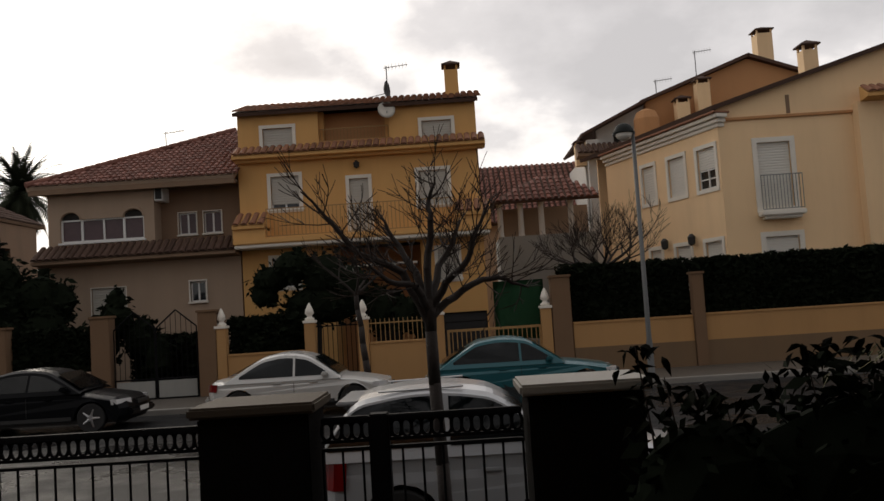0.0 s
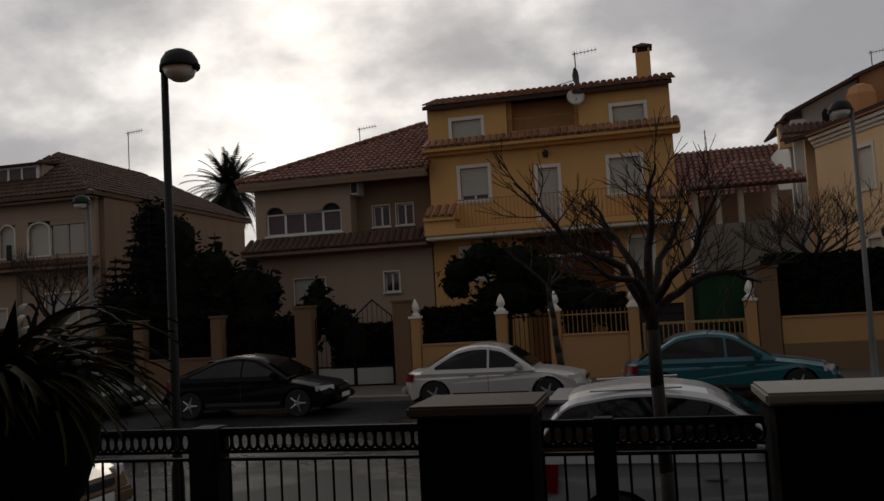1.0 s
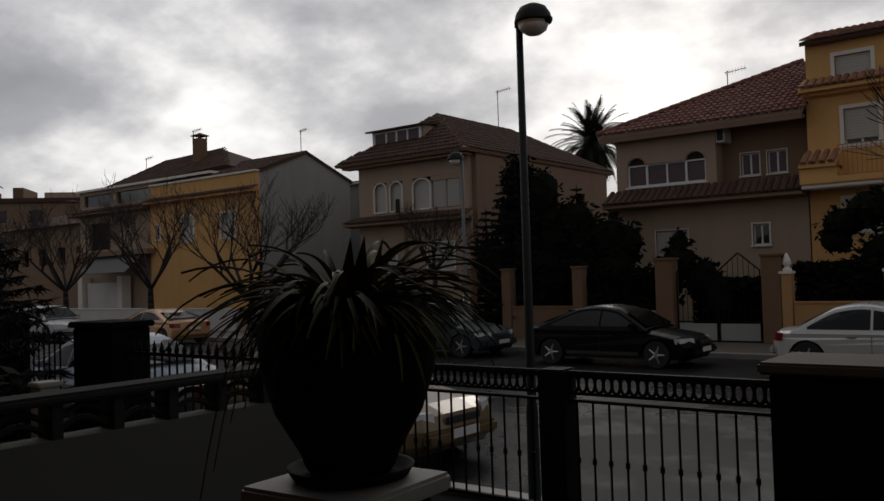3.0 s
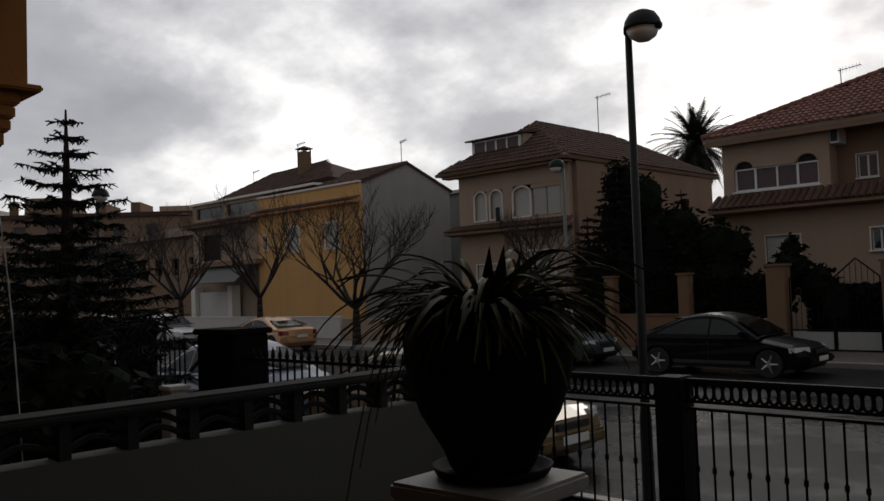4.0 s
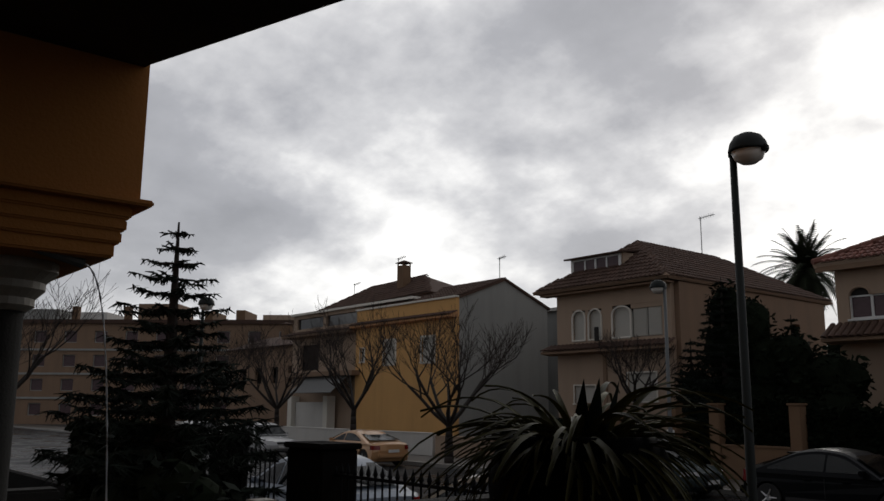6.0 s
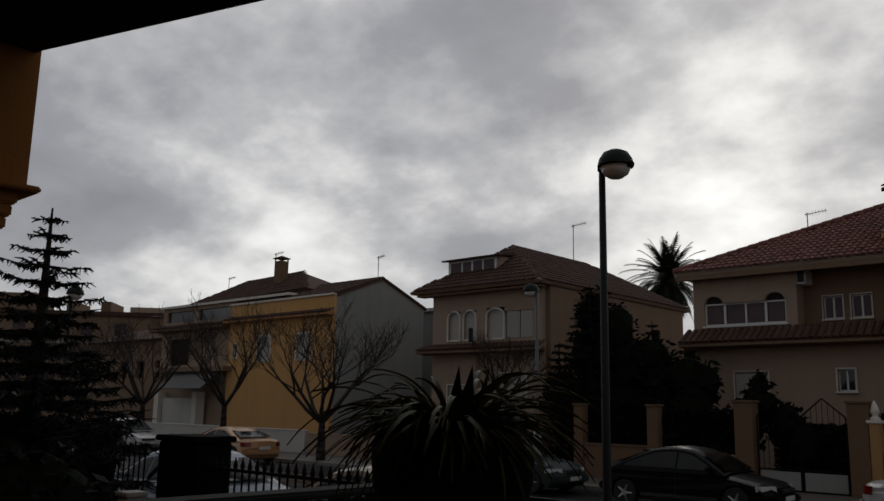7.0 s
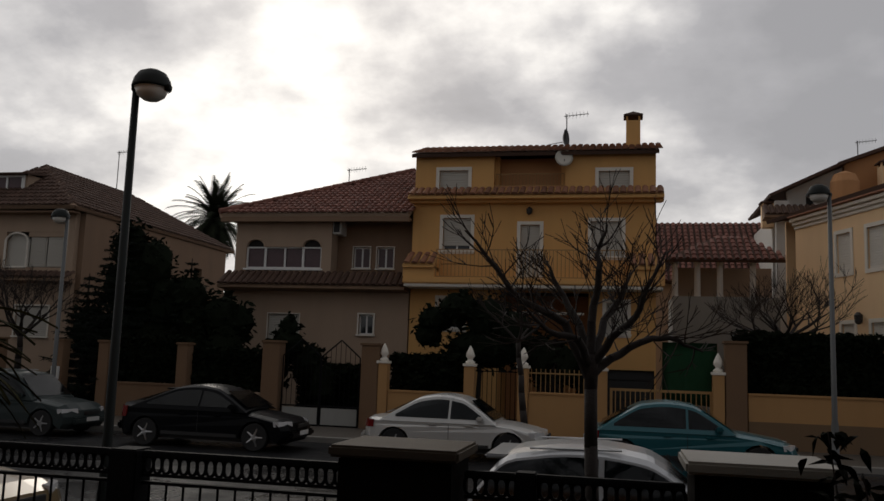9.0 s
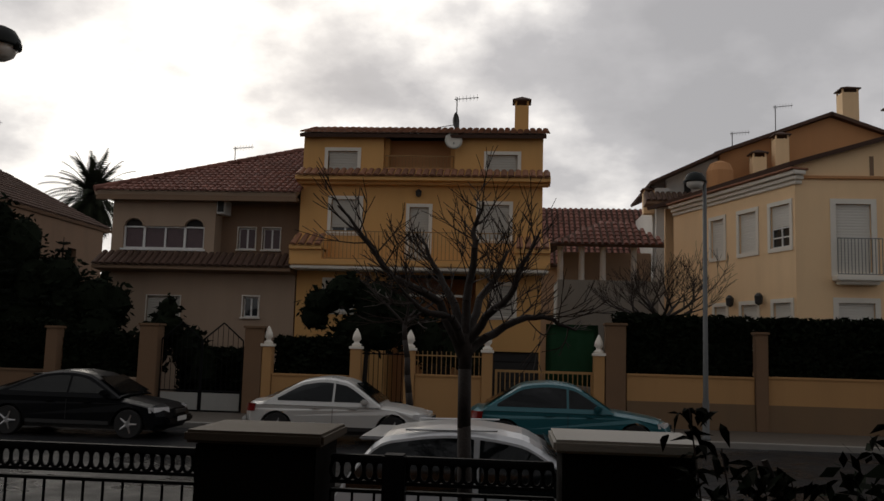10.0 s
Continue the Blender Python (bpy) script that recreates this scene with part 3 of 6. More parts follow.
# ---- the greige house with the hipped roof ----
def greige_house():
    h = thing("house", (-10.9, 29.0, 0), "two-storey greige rendered house with hipped red tile roof", "house", "houses along the street")
    L, R = -14.1, -7.4
    part("wall", wall(bmesh.new(), L, R, 0.1, 4.7, 29.0, 29.25, [(-12.65, -11.45, 2.4, 3.62), (-9.2, -8.66, 2.95, 3.66)]), M["greige"], h, world=True)
    part("bay_wall", wall(bmesh.new(), L, -10.36, 4.7, 7.1, 29.0, 29.25, [(-13.68, -10.73, 5.27, 6.07), (-13.64, -12.98, 6.07, 6.32), (-11.44, -10.77, 6.07, 6.32)]), M["greige"], h, world=True)
    # recess wall browner than the bay, its shade set in the colour
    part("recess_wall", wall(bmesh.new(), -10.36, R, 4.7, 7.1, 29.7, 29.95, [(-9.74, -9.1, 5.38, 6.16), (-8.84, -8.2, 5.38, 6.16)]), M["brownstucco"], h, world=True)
    part("bay_return", B(-10.61, -10.36, 29.25, 29.95, 4.7, 7.1), M["greige"], h, world=True)
    part("side_wall", B(L, L + 0.25, 29.25, 39.0, 0.1, 7.1), M["greige"], h, world=True)
    part("back_wall", B(L, R, 39.0, 39.25, 0.1, 7.1), M["greige"], h, world=True)
    part("floor_slab", B(L + 0.25, R, 29.25, 39.0, 4.55, 4.7), M["dark"], h, world=True)
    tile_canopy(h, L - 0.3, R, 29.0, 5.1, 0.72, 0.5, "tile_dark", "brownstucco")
    e = 7.22
    apex, back = (-8.8, 34.5, 10.05), (-7.4, 34.5, 10.05)
    slab_quad(h, "roof", [(L - 0.5, 28.5, e), (R, 28.5, e), back, apex], 0.16, M["greige"])
    slab_quad(h, "roof", [(L - 0.5, 40.0, e), (L - 0.5, 28.5, e), apex], 0.16, M["greige"])
    slab_quad(h, "roof", [(R, 40.0, e), (L - 0.5, 40.0, e), apex, back], 0.16, M["greige"])
    roof_plane(h, [(L - 0.5, 28.45, e), (R, 28.45, e), back, apex], M["tile_red"])
    roof_plane(h, [(L - 0.55, 40.0, e), (L - 0.55, 28.5, e), apex, apex], M["tile_red"])
    bm = bmesh.new()
    a, b = Vector((L - 0.5, 28.5, e + 0.08)), Vector(apex) + Vector((0, 0, 0.08))
    for i in range(20):
        rod(bm, a.lerp(b, i / 20), a.lerp(b, (i + 1.1) / 20), 0.12, 0.1, 8)
    part("hip_tiles", bm, M["tile_red"], h, world=True)
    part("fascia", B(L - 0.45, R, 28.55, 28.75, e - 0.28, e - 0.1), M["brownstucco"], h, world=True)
    part("eave_soffit", B(L - 0.4, R, 28.7, 29.0, e - 0.2, e - 0.12), M["greige"], h, world=True)
    # glazed gallery with an arch at each end
    bays = ((-13.62, -12.98), (-12.9, -12.2), (-12.14, -11.5), (-11.42, -10.79))
    w = part("window", wall(bmesh.new(), -13.68, -10.73, 5.27, 6.07, 29.08, 29.13, [(a, b, 5.33, 6.02) for a, b in bays]), M["frame"], h, "white framed gallery window", world=True)
    for a, b in bays:
        part("pane", B(a - 0.02, b + 0.02, 29.14, 29.15, 5.3, 6.05), M["curtain"], w, world=True)
    part("sill", B(-13.74, -10.67, 28.93, 29.06, 5.2, 5.27, bevel=0.01), M["frame"], w, world=True)
    for a, b in ((-13.64, -12.98), (-11.44, -10.77)):
        c, r = (a + b) / 2, (b - a) / 2
        arch = [(c + r * math.cos(math.pi * i / 10), 6.07 + 0.26 * math.sin(math.pi * i / 10)) for i in range(11)]
        part("arch_pane", prism(bmesh.new(), arch, 29.1, 29.2), M["dark"], w, world=True)
        hood = [(a - 0.02, 6.34), *[(c - r * math.cos(math.pi * i / 10), 6.07 + 0.25 * math.sin(math.pi * i / 10)) for i in range(11)], (b + 0.02, 6.34)]
        part("arch_spandrel", prism(bmesh.new(), hood[::-1], 29.01, 29.09), M["greige"], h, world=True)
        ring = bmesh.new()
        for i in range(12):
            p = [(c - (r + 0.03) * math.cos(math.pi * j / 12), 28.99, 6.07 + 0.29 * math.sin(math.pi * j / 12)) for j in (i, i + 1)]
            rod(ring, *p, 0.035, n=6)
        part("arch_moulding", ring, M["greige"], h, world=True)
    window(h, -9.74, -9.1, 5.38, 6.16, 29.7, "glass", 0.03, glass="curtain")
    window(h, -8.84, -8.2, 5.38, 6.16, 29.7, "glass", 0.03, glass="curtain")
    window(h, -12.65, -11.45, 2.4, 3.62, 29.0, trim=0.03)
    window(h, -9.2, -8.66, 2.95, 3.66, 29.0, "glass", 0.05)
    ac = thing("air_conditioner", (-10.2, 29.35, 6.55), "boxy white air conditioner unit on the bay's flank", "air conditioner")
    part("casing", B(-0.14, 0.16, -0.35, 0.35, 0, 0.5, bevel=0.02), M["frame"], ac)
    part("grille", B(-0.1, 0.12, -0.37, -0.35, 0.06, 0.44), M["plastic"], ac)
    aerial(-12.2, 36.0, 8.6, 10.6)
    return h


# ---- the house with the arched windows ----
def arched_house():
    h = thing("house", (-24.1, 29.0, 0), "grey-beige house with arched windows and a glazed roof dormer", "house", "houses along the street")
    L, R = -27.2, -20.9
    part("wall", wall(bmesh.new(), L, R, 0.1, 4.9, 29.0, 29.25, [(-23.2, -21.75, 2.6, 3.8), (-26.2, -25.0, 2.5, 3.3)]), M["greige"], h, world=True)
    part("upper_wall", wall(bmesh.new(), L, R, 4.9, 7.6, 29.0, 29.25, [(-26.25, -25.5, 5.35, 6.75), (-25.3, -24.55, 5.35, 6.75), (-23.95, -21.35, 5.35, 6.8)]), M["greige"], h, world=True)
    # this flank's shade is in its colour: brown, where the front is greige
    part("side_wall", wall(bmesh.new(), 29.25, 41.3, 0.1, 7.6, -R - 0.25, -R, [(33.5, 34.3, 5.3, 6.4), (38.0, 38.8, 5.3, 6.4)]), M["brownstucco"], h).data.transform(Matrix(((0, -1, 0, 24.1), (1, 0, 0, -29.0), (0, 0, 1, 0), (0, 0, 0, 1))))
    part("side_wall", B(L, L + 0.25, 29.25, 41.3, 0.1, 7.6), M["greige"], h, world=True)
    part("back_wall", B(L, R, 41.3, 41.5, 0.1, 7.6), M["greige"], h, world=True)
    part("core", B(L + 0.3, R - 0.3, 29.6, 41.0, 0.1, 7.5), M["dark"], h, world=True)
    part("pilaster", B(-24.5, -24.3, 28.94, 29.0, 0.1, 4.6), M["brownstucco"], h, world=True)
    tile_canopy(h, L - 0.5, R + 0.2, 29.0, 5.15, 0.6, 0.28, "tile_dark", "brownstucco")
    e = 7.75
    el, er, bl, br = (L - 0.9, 28.3, e), (R + 0.4, 28.3, e), (L - 0.9, 42.0, e), (R + 0.4, 42.0, e)
    a, b = (-24.8, 32.0, 10.3), (-24.8, 38.3, 10.3)
    for q in ([el, er, a], [er, br, b, a], [br, bl, b], [bl, el, a, b]):
        slab_quad(h, "roof", q, 0.15, M["brownstucco"])
    roof_plane(h, [el, er, a, a], M["tile_dark"])
    roof_plane(h, [er, br, b, a], M["tile_dark"])
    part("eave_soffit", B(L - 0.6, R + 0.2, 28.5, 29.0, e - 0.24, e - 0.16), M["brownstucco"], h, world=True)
    d = part("dormer", B(-26.9, -23.8, 29.7, 32.2, 8.3, 9.35), M["greige"], h, "glazed white roof dormer", world=True)
    part("dormer_window", wall(bmesh.new(), -26.8, -23.9, 8.5, 9.3, 29.62, 29.69, [(-26.68, -26.02, 8.58, 9.22), (-25.94, -25.4, 8.58, 9.22), (-25.3, -24.74, 8.58, 9.22), (-24.66, -24.02, 8.58, 9.22)]), M["frame"], d, world=True)
    for x in (-26.68, -25.94, -25.3, -24.66):
        part("pane", B(x, x + 0.66, 29.66, 29.68, 8.58, 9.22), M["curtain"], d, world=True)
    slab_quad(h, "dormer_roof", [(-27.1, 29.4, 9.38), (-23.6, 29.4, 9.38), (-23.9, 32.4, 9.8), (-26.8, 32.4, 9.8)], 0.08, M["tile_dark"])
    for x0, x1, top in ((-26.25, -25.5, 6.4), (-25.3, -24.55, 6.4), (-23.95, -22.95, 6.4)):
        c, r = (x0 + x1) / 2, (x1 - x0) / 2
        shape = [(x0, 5.35), (x1, 5.35), *[(c + r * math.cos(math.pi * i / 10), top + 0.35 * math.sin(math.pi * i / 10)) for i in range(11)]]
        w = part("arched_window", prism(bmesh.new(), shape, 29.12, 29.18), M["shutter"], h, "arched window with pale closed shutter", world=True)
        rim = bmesh.new()
        for p, q in zip(shape, shape[1:] + shape[:1]):
            rod(rim, (p[0], 28.99, p[1]), (q[0], 28.99, q[1]), 0.045, n=6)
        part("window_frame", rim, M["trim"], w, world=True)
    for x0 in (-22.88, -22.1):
        w = part("shutter_panel", B(x0, x0 + 0.72, 29.1, 29.16, 5.38, 6.6), M["shutter"], h, "pale louvred shutter", world=True)
        for i in range(12):
            part("slat", B(x0 + 0.05, x0 + 0.67, 29.07, 29.1, 5.42 + i * 0.098, 5.49 + i * 0.098), M["shutter"], w, world=True)
    part("lintel", B(-22.95, -21.35, 29.02, 29.2, 6.6, 6.8), M["greige"], h, world=True)
    window(h, -23.2, -21.75, 2.6, 3.8, 29.0, trim=0.06)
    window(h, -26.2, -25.0, 2.5, 3.3, 29.0, trim=0.05)
    part("laundry", B(-24.75, -24.5, 28.7, 28.75, 5.25, 5.9, bevel=0.02), M["dark"], h, "dark cloth hanging at the window", world=True)
    h.scale.z = 0.972
    aerial(-24.6, 37.0, 9.9, 11.9)
    aerial(-33.8, 39.15, 8.35, 10.9)
    return h


# ---- the ochre corner house farther along ----
def far_ochre_house():
    h = thing("house", (-39.3, 29.0, 0), "ochre house with grey gable wall and brown roof", "house", "houses along the street")
    L, R = -44.0, -34.5
    part("wall", wall(bmesh.new(), L, R, 0.1, 7.5, 29.0, 29.25, [(-41.0, -39.9, 4.9, 6.3), (-37.4, -36.3, 4.9, 6.3), (-43.5, -43.0, 5.1, 6.0)]), M["yellow"], h, world=True)
    part("parapet", B(L, R, 29.05, 29.25, 7.5, 8.4), M["yellow"], h, world=True)
    part("coping", B(L - 0.1, R + 0.05, 28.95, 29.3, 8.4, 8.52, bevel=0.02), M["trim"], h, world=True)
    tile_canopy(h, L, R + 0.2, 29.0, 7.6, 0.5, 0.22, "tile_dark", "orange")
    g = bmesh.new()
    for x in (R - 0.25, R):
        [g.verts.new((x, y, z)) for y, z in ((29.25, 0.1), (36.0, 0.1), (36.0, 8.3), (32.6, 9.7), (29.25, 8.35))]
    g.verts.ensure_lookup_table()
    v = g.verts[:]
    g.faces.new(v[:5])
    g.faces.new(v[5:][::-1])
    for i in range(5):
        g.faces.new((v[i], v[i + 5], v[(i + 1) % 5 + 5], v[(i + 1) % 5]))
    bmesh.ops.recalc_face_normals(g, faces=g.faces)
    part("gable_wall", g, M["grey"], h, "plain grey rendered gable wall", world=True)
    part("core", B(L + 0.3, R - 0.3, 29.5, 36.0, 0.1, 8.2), M["dark"], h, world=True)
    slab_quad(h, "roof", [(L, 29.2, 8.5), (R + 0.1, 29.2, 8.5), (R + 0.1, 32.6, 9.85), (L, 32.6, 9.85)], 0.14, M["tile_dark"])
    slab_quad(h, "roof", [(R + 0.1, 36.2, 8.35), (L, 36.2, 8.35), (L, 32.6, 9.85), (R + 0.1, 32.6, 9.85)], 0.14, M["tile_dark"])
    slab_quad(h, "roof", [(-52.5, 30.5, 8.9), (-38.5, 30.5, 9.3), (-42.5, 33.2, 11.0), (-48.5, 33.2, 11.0)], 0.14, M["tile_dark"])
    slab_quad(h, "roof", [(-38.5, 30.5, 9.3), (-38.0, 36.0, 9.0), (-42.5, 33.2, 11.0)], 0.14, M["tile_dark"])
    roof_plane(h, [(L, 29.15, 8.5), (R + 0.1, 29.15, 8.5), (R + 0.1, 32.6, 9.85), (L, 32.6, 9.85)], M["tile_dark"])
    roof_plane(h, [(-52.5, 30.45, 8.9), (-38.5, 30.45, 9.3), (-42.5, 33.2, 11.0), (-48.5, 33.2, 11.0)], M["tile_dark"])
    chimney(h, -43.2, 32.0, 9.9, 12.0, 0.62, "brickpil", "tile_dark")
    window(h, -41.0, -39.9, 4.9, 6.3, 29.0)
    window(h, -37.4, -36.3, 4.9, 6.3, 29.0)
    window(h, -43.5, -43.0, 5.1, 6.0, 29.0, "glass", 0.03)
    # the wing with the long balcony window
    part("wing", wall(bmesh.new(), -52.5, L, 0.1, 8.9, 29.4, 29.65, [(-52.0, -48.6, 7.75, 8.5), (-48.2, -44.6, 7.75, 8.5), (-51.5, -49.0, 4.8, 6.6)]), M["greige"], h, world=True)
    part("wing_core", B(-52.5, L, 29.9, 36.0, 0.1, 8.8), M["dark"], h, world=True)
    tile_canopy(h, -52.5, L, 29.4, 7.5, 0.9, 0.3, "tile_dark", "brownstucco")
    part("eave_band", B(-52.6, -38.6, 29.2, 30.6, 8.75, 8.9), M["trim"], h, world=True)
    for a, b in ((-52.0, -48.6), (-48.2, -44.6)):
        part("pane", B(a, b, 29.55, 29.57, 7.75, 8.5), M["glass"], h, world=True)
    part("balcony", B(-52.5, -43.5, 28.4, 29.4, 4.3, 4.6), M["brownstucco"], h, world=True)
    aw = slab_quad(h, "awning", [(-49.5, 27.6, 3.2), (-44.6, 27.6, 3.2), (-44.6, 29.0, 4.5), (-49.5, 29.0, 4.5)], 0.05, M["awning"])
    for x in (-51.5, -47.0):
        part("porch_post", B(x, x + 0.5, 28.6, 29.2, 0.1, 3.0), M["trim"], h, world=True)
    part("shop_wall", B(-50.9, -47.1, 28.9, 29.1, 0.1, 2.6), M["whitewall"], h, world=True)
    h.scale.z = 0.953
    aerial(-45.2, 33.0, 9.9, 12.0)
    aerial(-55.0, 36.0, 8.0, 11.6)
    aerial(-36.4, 34.0, 8.6, 11.0, arm=0.5)
    return h


# ---- the peach house with the angled flank ----
def peach_house():
    h = thing("house", (12.5, 27.0, 0), "peach rendered house with iron balcony and white cornice", "house", "houses along the street")
    L, R = 8.75, 22.0
    holes = [(9.95, 11.0, 4.75, 6.85), (9.98, 11.05, 2.3, 3.8), (15.5, 16.6, 4.75, 6.85)]
    part("wall", wall(bmesh.new(), L, R, 0.1, 7.7, 27.0, 27.25, holes), M["peach"], h, world=True)
    g = prism(bmesh.new(), [(L, 7.7), (R, 7.7), (R, 9.4), (15.8, 10.15), (L, 8.05)], 27.0, 27.25)
    part("gable_wall", g, M["peach"], h, world=True)
    part("string_course", B(L - 0.05, 13.2, 26.93, 27.0, 7.62, 7.72, bevel=0.015), M["orange"], h, world=True)
    part("stain", B(11.0, 11.12, 26.985, 27.0, 7.75, 8.35), M["brownstucco"], h, "dark rain stain under the verge", world=True)
    part("pilaster", B(13.1, 13.9, 26.6, 27.0, 0.1, 7.9), M["peach"], h, world=True)
    slab_quad(h, "roof", [(L - 0.25, 26.75, 8.1), (15.8, 26.75, 10.25), (15.8, 35.5, 10.25), (L - 3.2, 35.5, 8.1)], 0.14, M["tile_dark"])
    slab_quad(h, "roof", [(15.8, 26.75, 10.25), (R + 0.3, 26.75, 8.9), (R + 0.3, 35.5, 8.9), (15.8, 35.5, 10.25)], 0.14, M["tile_dark"])
    tile_canopy(h, 13.2, 16.5, 26.6, 8.35, 0.5, 0.3)
    w = window(h, 9.95, 11.0, 4.75, 6.85, 27.0, trim=0.16, mullions=0, sill=False, blind="paleshutter")
    part("balcony_slab", B(9.8, 11.2, 26.55, 27.0, 4.45, 4.62, bevel=0.03), M["trim"], h, world=True)
    part("balcony_moulding", B(9.9, 11.1, 26.65, 27.0, 4.35, 4.45, bevel=0.03), M["trim"], h, world=True)
    railing(h, 9.85, 11.15, 26.6, 4.64, 5.75, M["irongrey"], 0.1, 0.011)
    window(h, 9.98, 11.05, 2.3, 3.8, 27.0, trim=0.16, blind="paleshutter")
    window(h, 15.5, 16.6, 4.75, 6.85, 27.0, trim=0.16, blind="paleshutter")
    chimney(h, 12.5, 28.5, 8.7, 10.5, 0.5, "peach")
    part("core", B(L + 0.4, R - 0.3, 27.6, 35.0, 0.1, 7.6), M["dark"], h, world=True)
    part("back_wall", B(L - 2.5, R, 35.2, 35.4, 0.1, 8.0), M["peach"], h, world=True)
    part("side_wall", B(R - 0.25, R, 27.25, 35.2, 0.1, 8.9), M["peach"], h, world=True)
    # the flank stands at an angle to the street: a thing-local frame along it
    turn = Matrix.Translation((L - 12.5, 0, 0)) @ Matrix.Rotation(radians(109.7), 4, "Z")
    flank = [(0.25, 1.2, 5.55, 6.9), (1.95, 2.9, 5.55, 6.9), (3.8, 4.6, 5.55, 6.9), (0.25, 1.1, 2.3, 3.8), (1.95, 2.8, 2.3, 3.8), (3.7, 4.4, 2.3, 3.8)]

    def on_flank(name, bm, mat, parent=h, label=""):
        bm.transform(turn)
        return part(name, bm, mat, parent, label)

    fw = bmesh.new()
    wall(fw, 0, 7.2, 0.1, 7.75, -0.25, 0.0, flank)
    on_flank("flank_wall", fw, M["peach"])
    for x0, x1, z0, z1 in flank:
        s = on_flank("window", wall(bmesh.new(), x0 - 0.13, x1 + 0.13, z0 - 0.13, z1 + 0.13, -0.02, 0.035, [(x0, x1, z0, z1)]), M["trim"], h, "white rendered window surround")
        low = z0 if x0 != 0.25 or z0 < 5 else z0 + 0.65
        sb = slatted(x0, x1, 0.06, 0.08, low, z1)
        sb.transform(Matrix.Diagonal((1, -1, 1, 1)))
        bmesh.ops.reverse_faces(sb, faces=sb.faces)
        on_flank("shutter", sb, M["paleshutter"], s, "pale roller shutter")
        if low > z0:
            on_flank("pane", B(x0, x1, -0.13, -0.11, z0, low), M["glass"], s)
            gb = bmesh.new()
            for i in range(3):
                box(gb, x0 + (x1 - x0) * i / 2 - 0.025, x0 + (x1 - x0) * i / 2 + 0.025, -0.1, -0.06, z0, low)
            for z in (z0 + 0.02, (z0 + low) / 2, low - 0.03):
                box(gb, x0, x1, -0.098, -0.062, z - 0.02, z + 0.02)
            on_flank("window_frame", gb, M["frame"], s)
    for z, o in ((7.45, 0.06), (7.58, 0.14), (7.72, 0.24)):
        on_flank("cornice", B(-0.05 - o, 7.2, -0.2, o, z, z + 0.13, bevel=0.02), M["trim"], h, "white stepped eaves cornice")
    on_flank("eave_tiles", B(-0.3, 7.2, -0.3, 0.34, 7.86, 7.93, bevel=0.02), M["tile"], h)
    for x in (1.6, 3.2):
        on_flank("wall_lantern", lathe(bmesh.new(), [(0.03, 0), (0.12, 0.06), (0.14, 0.3), (0.05, 0.4)], 10, (x, 0.2, 3.75)), M["plastic"], h, "black wall lantern")
    return h


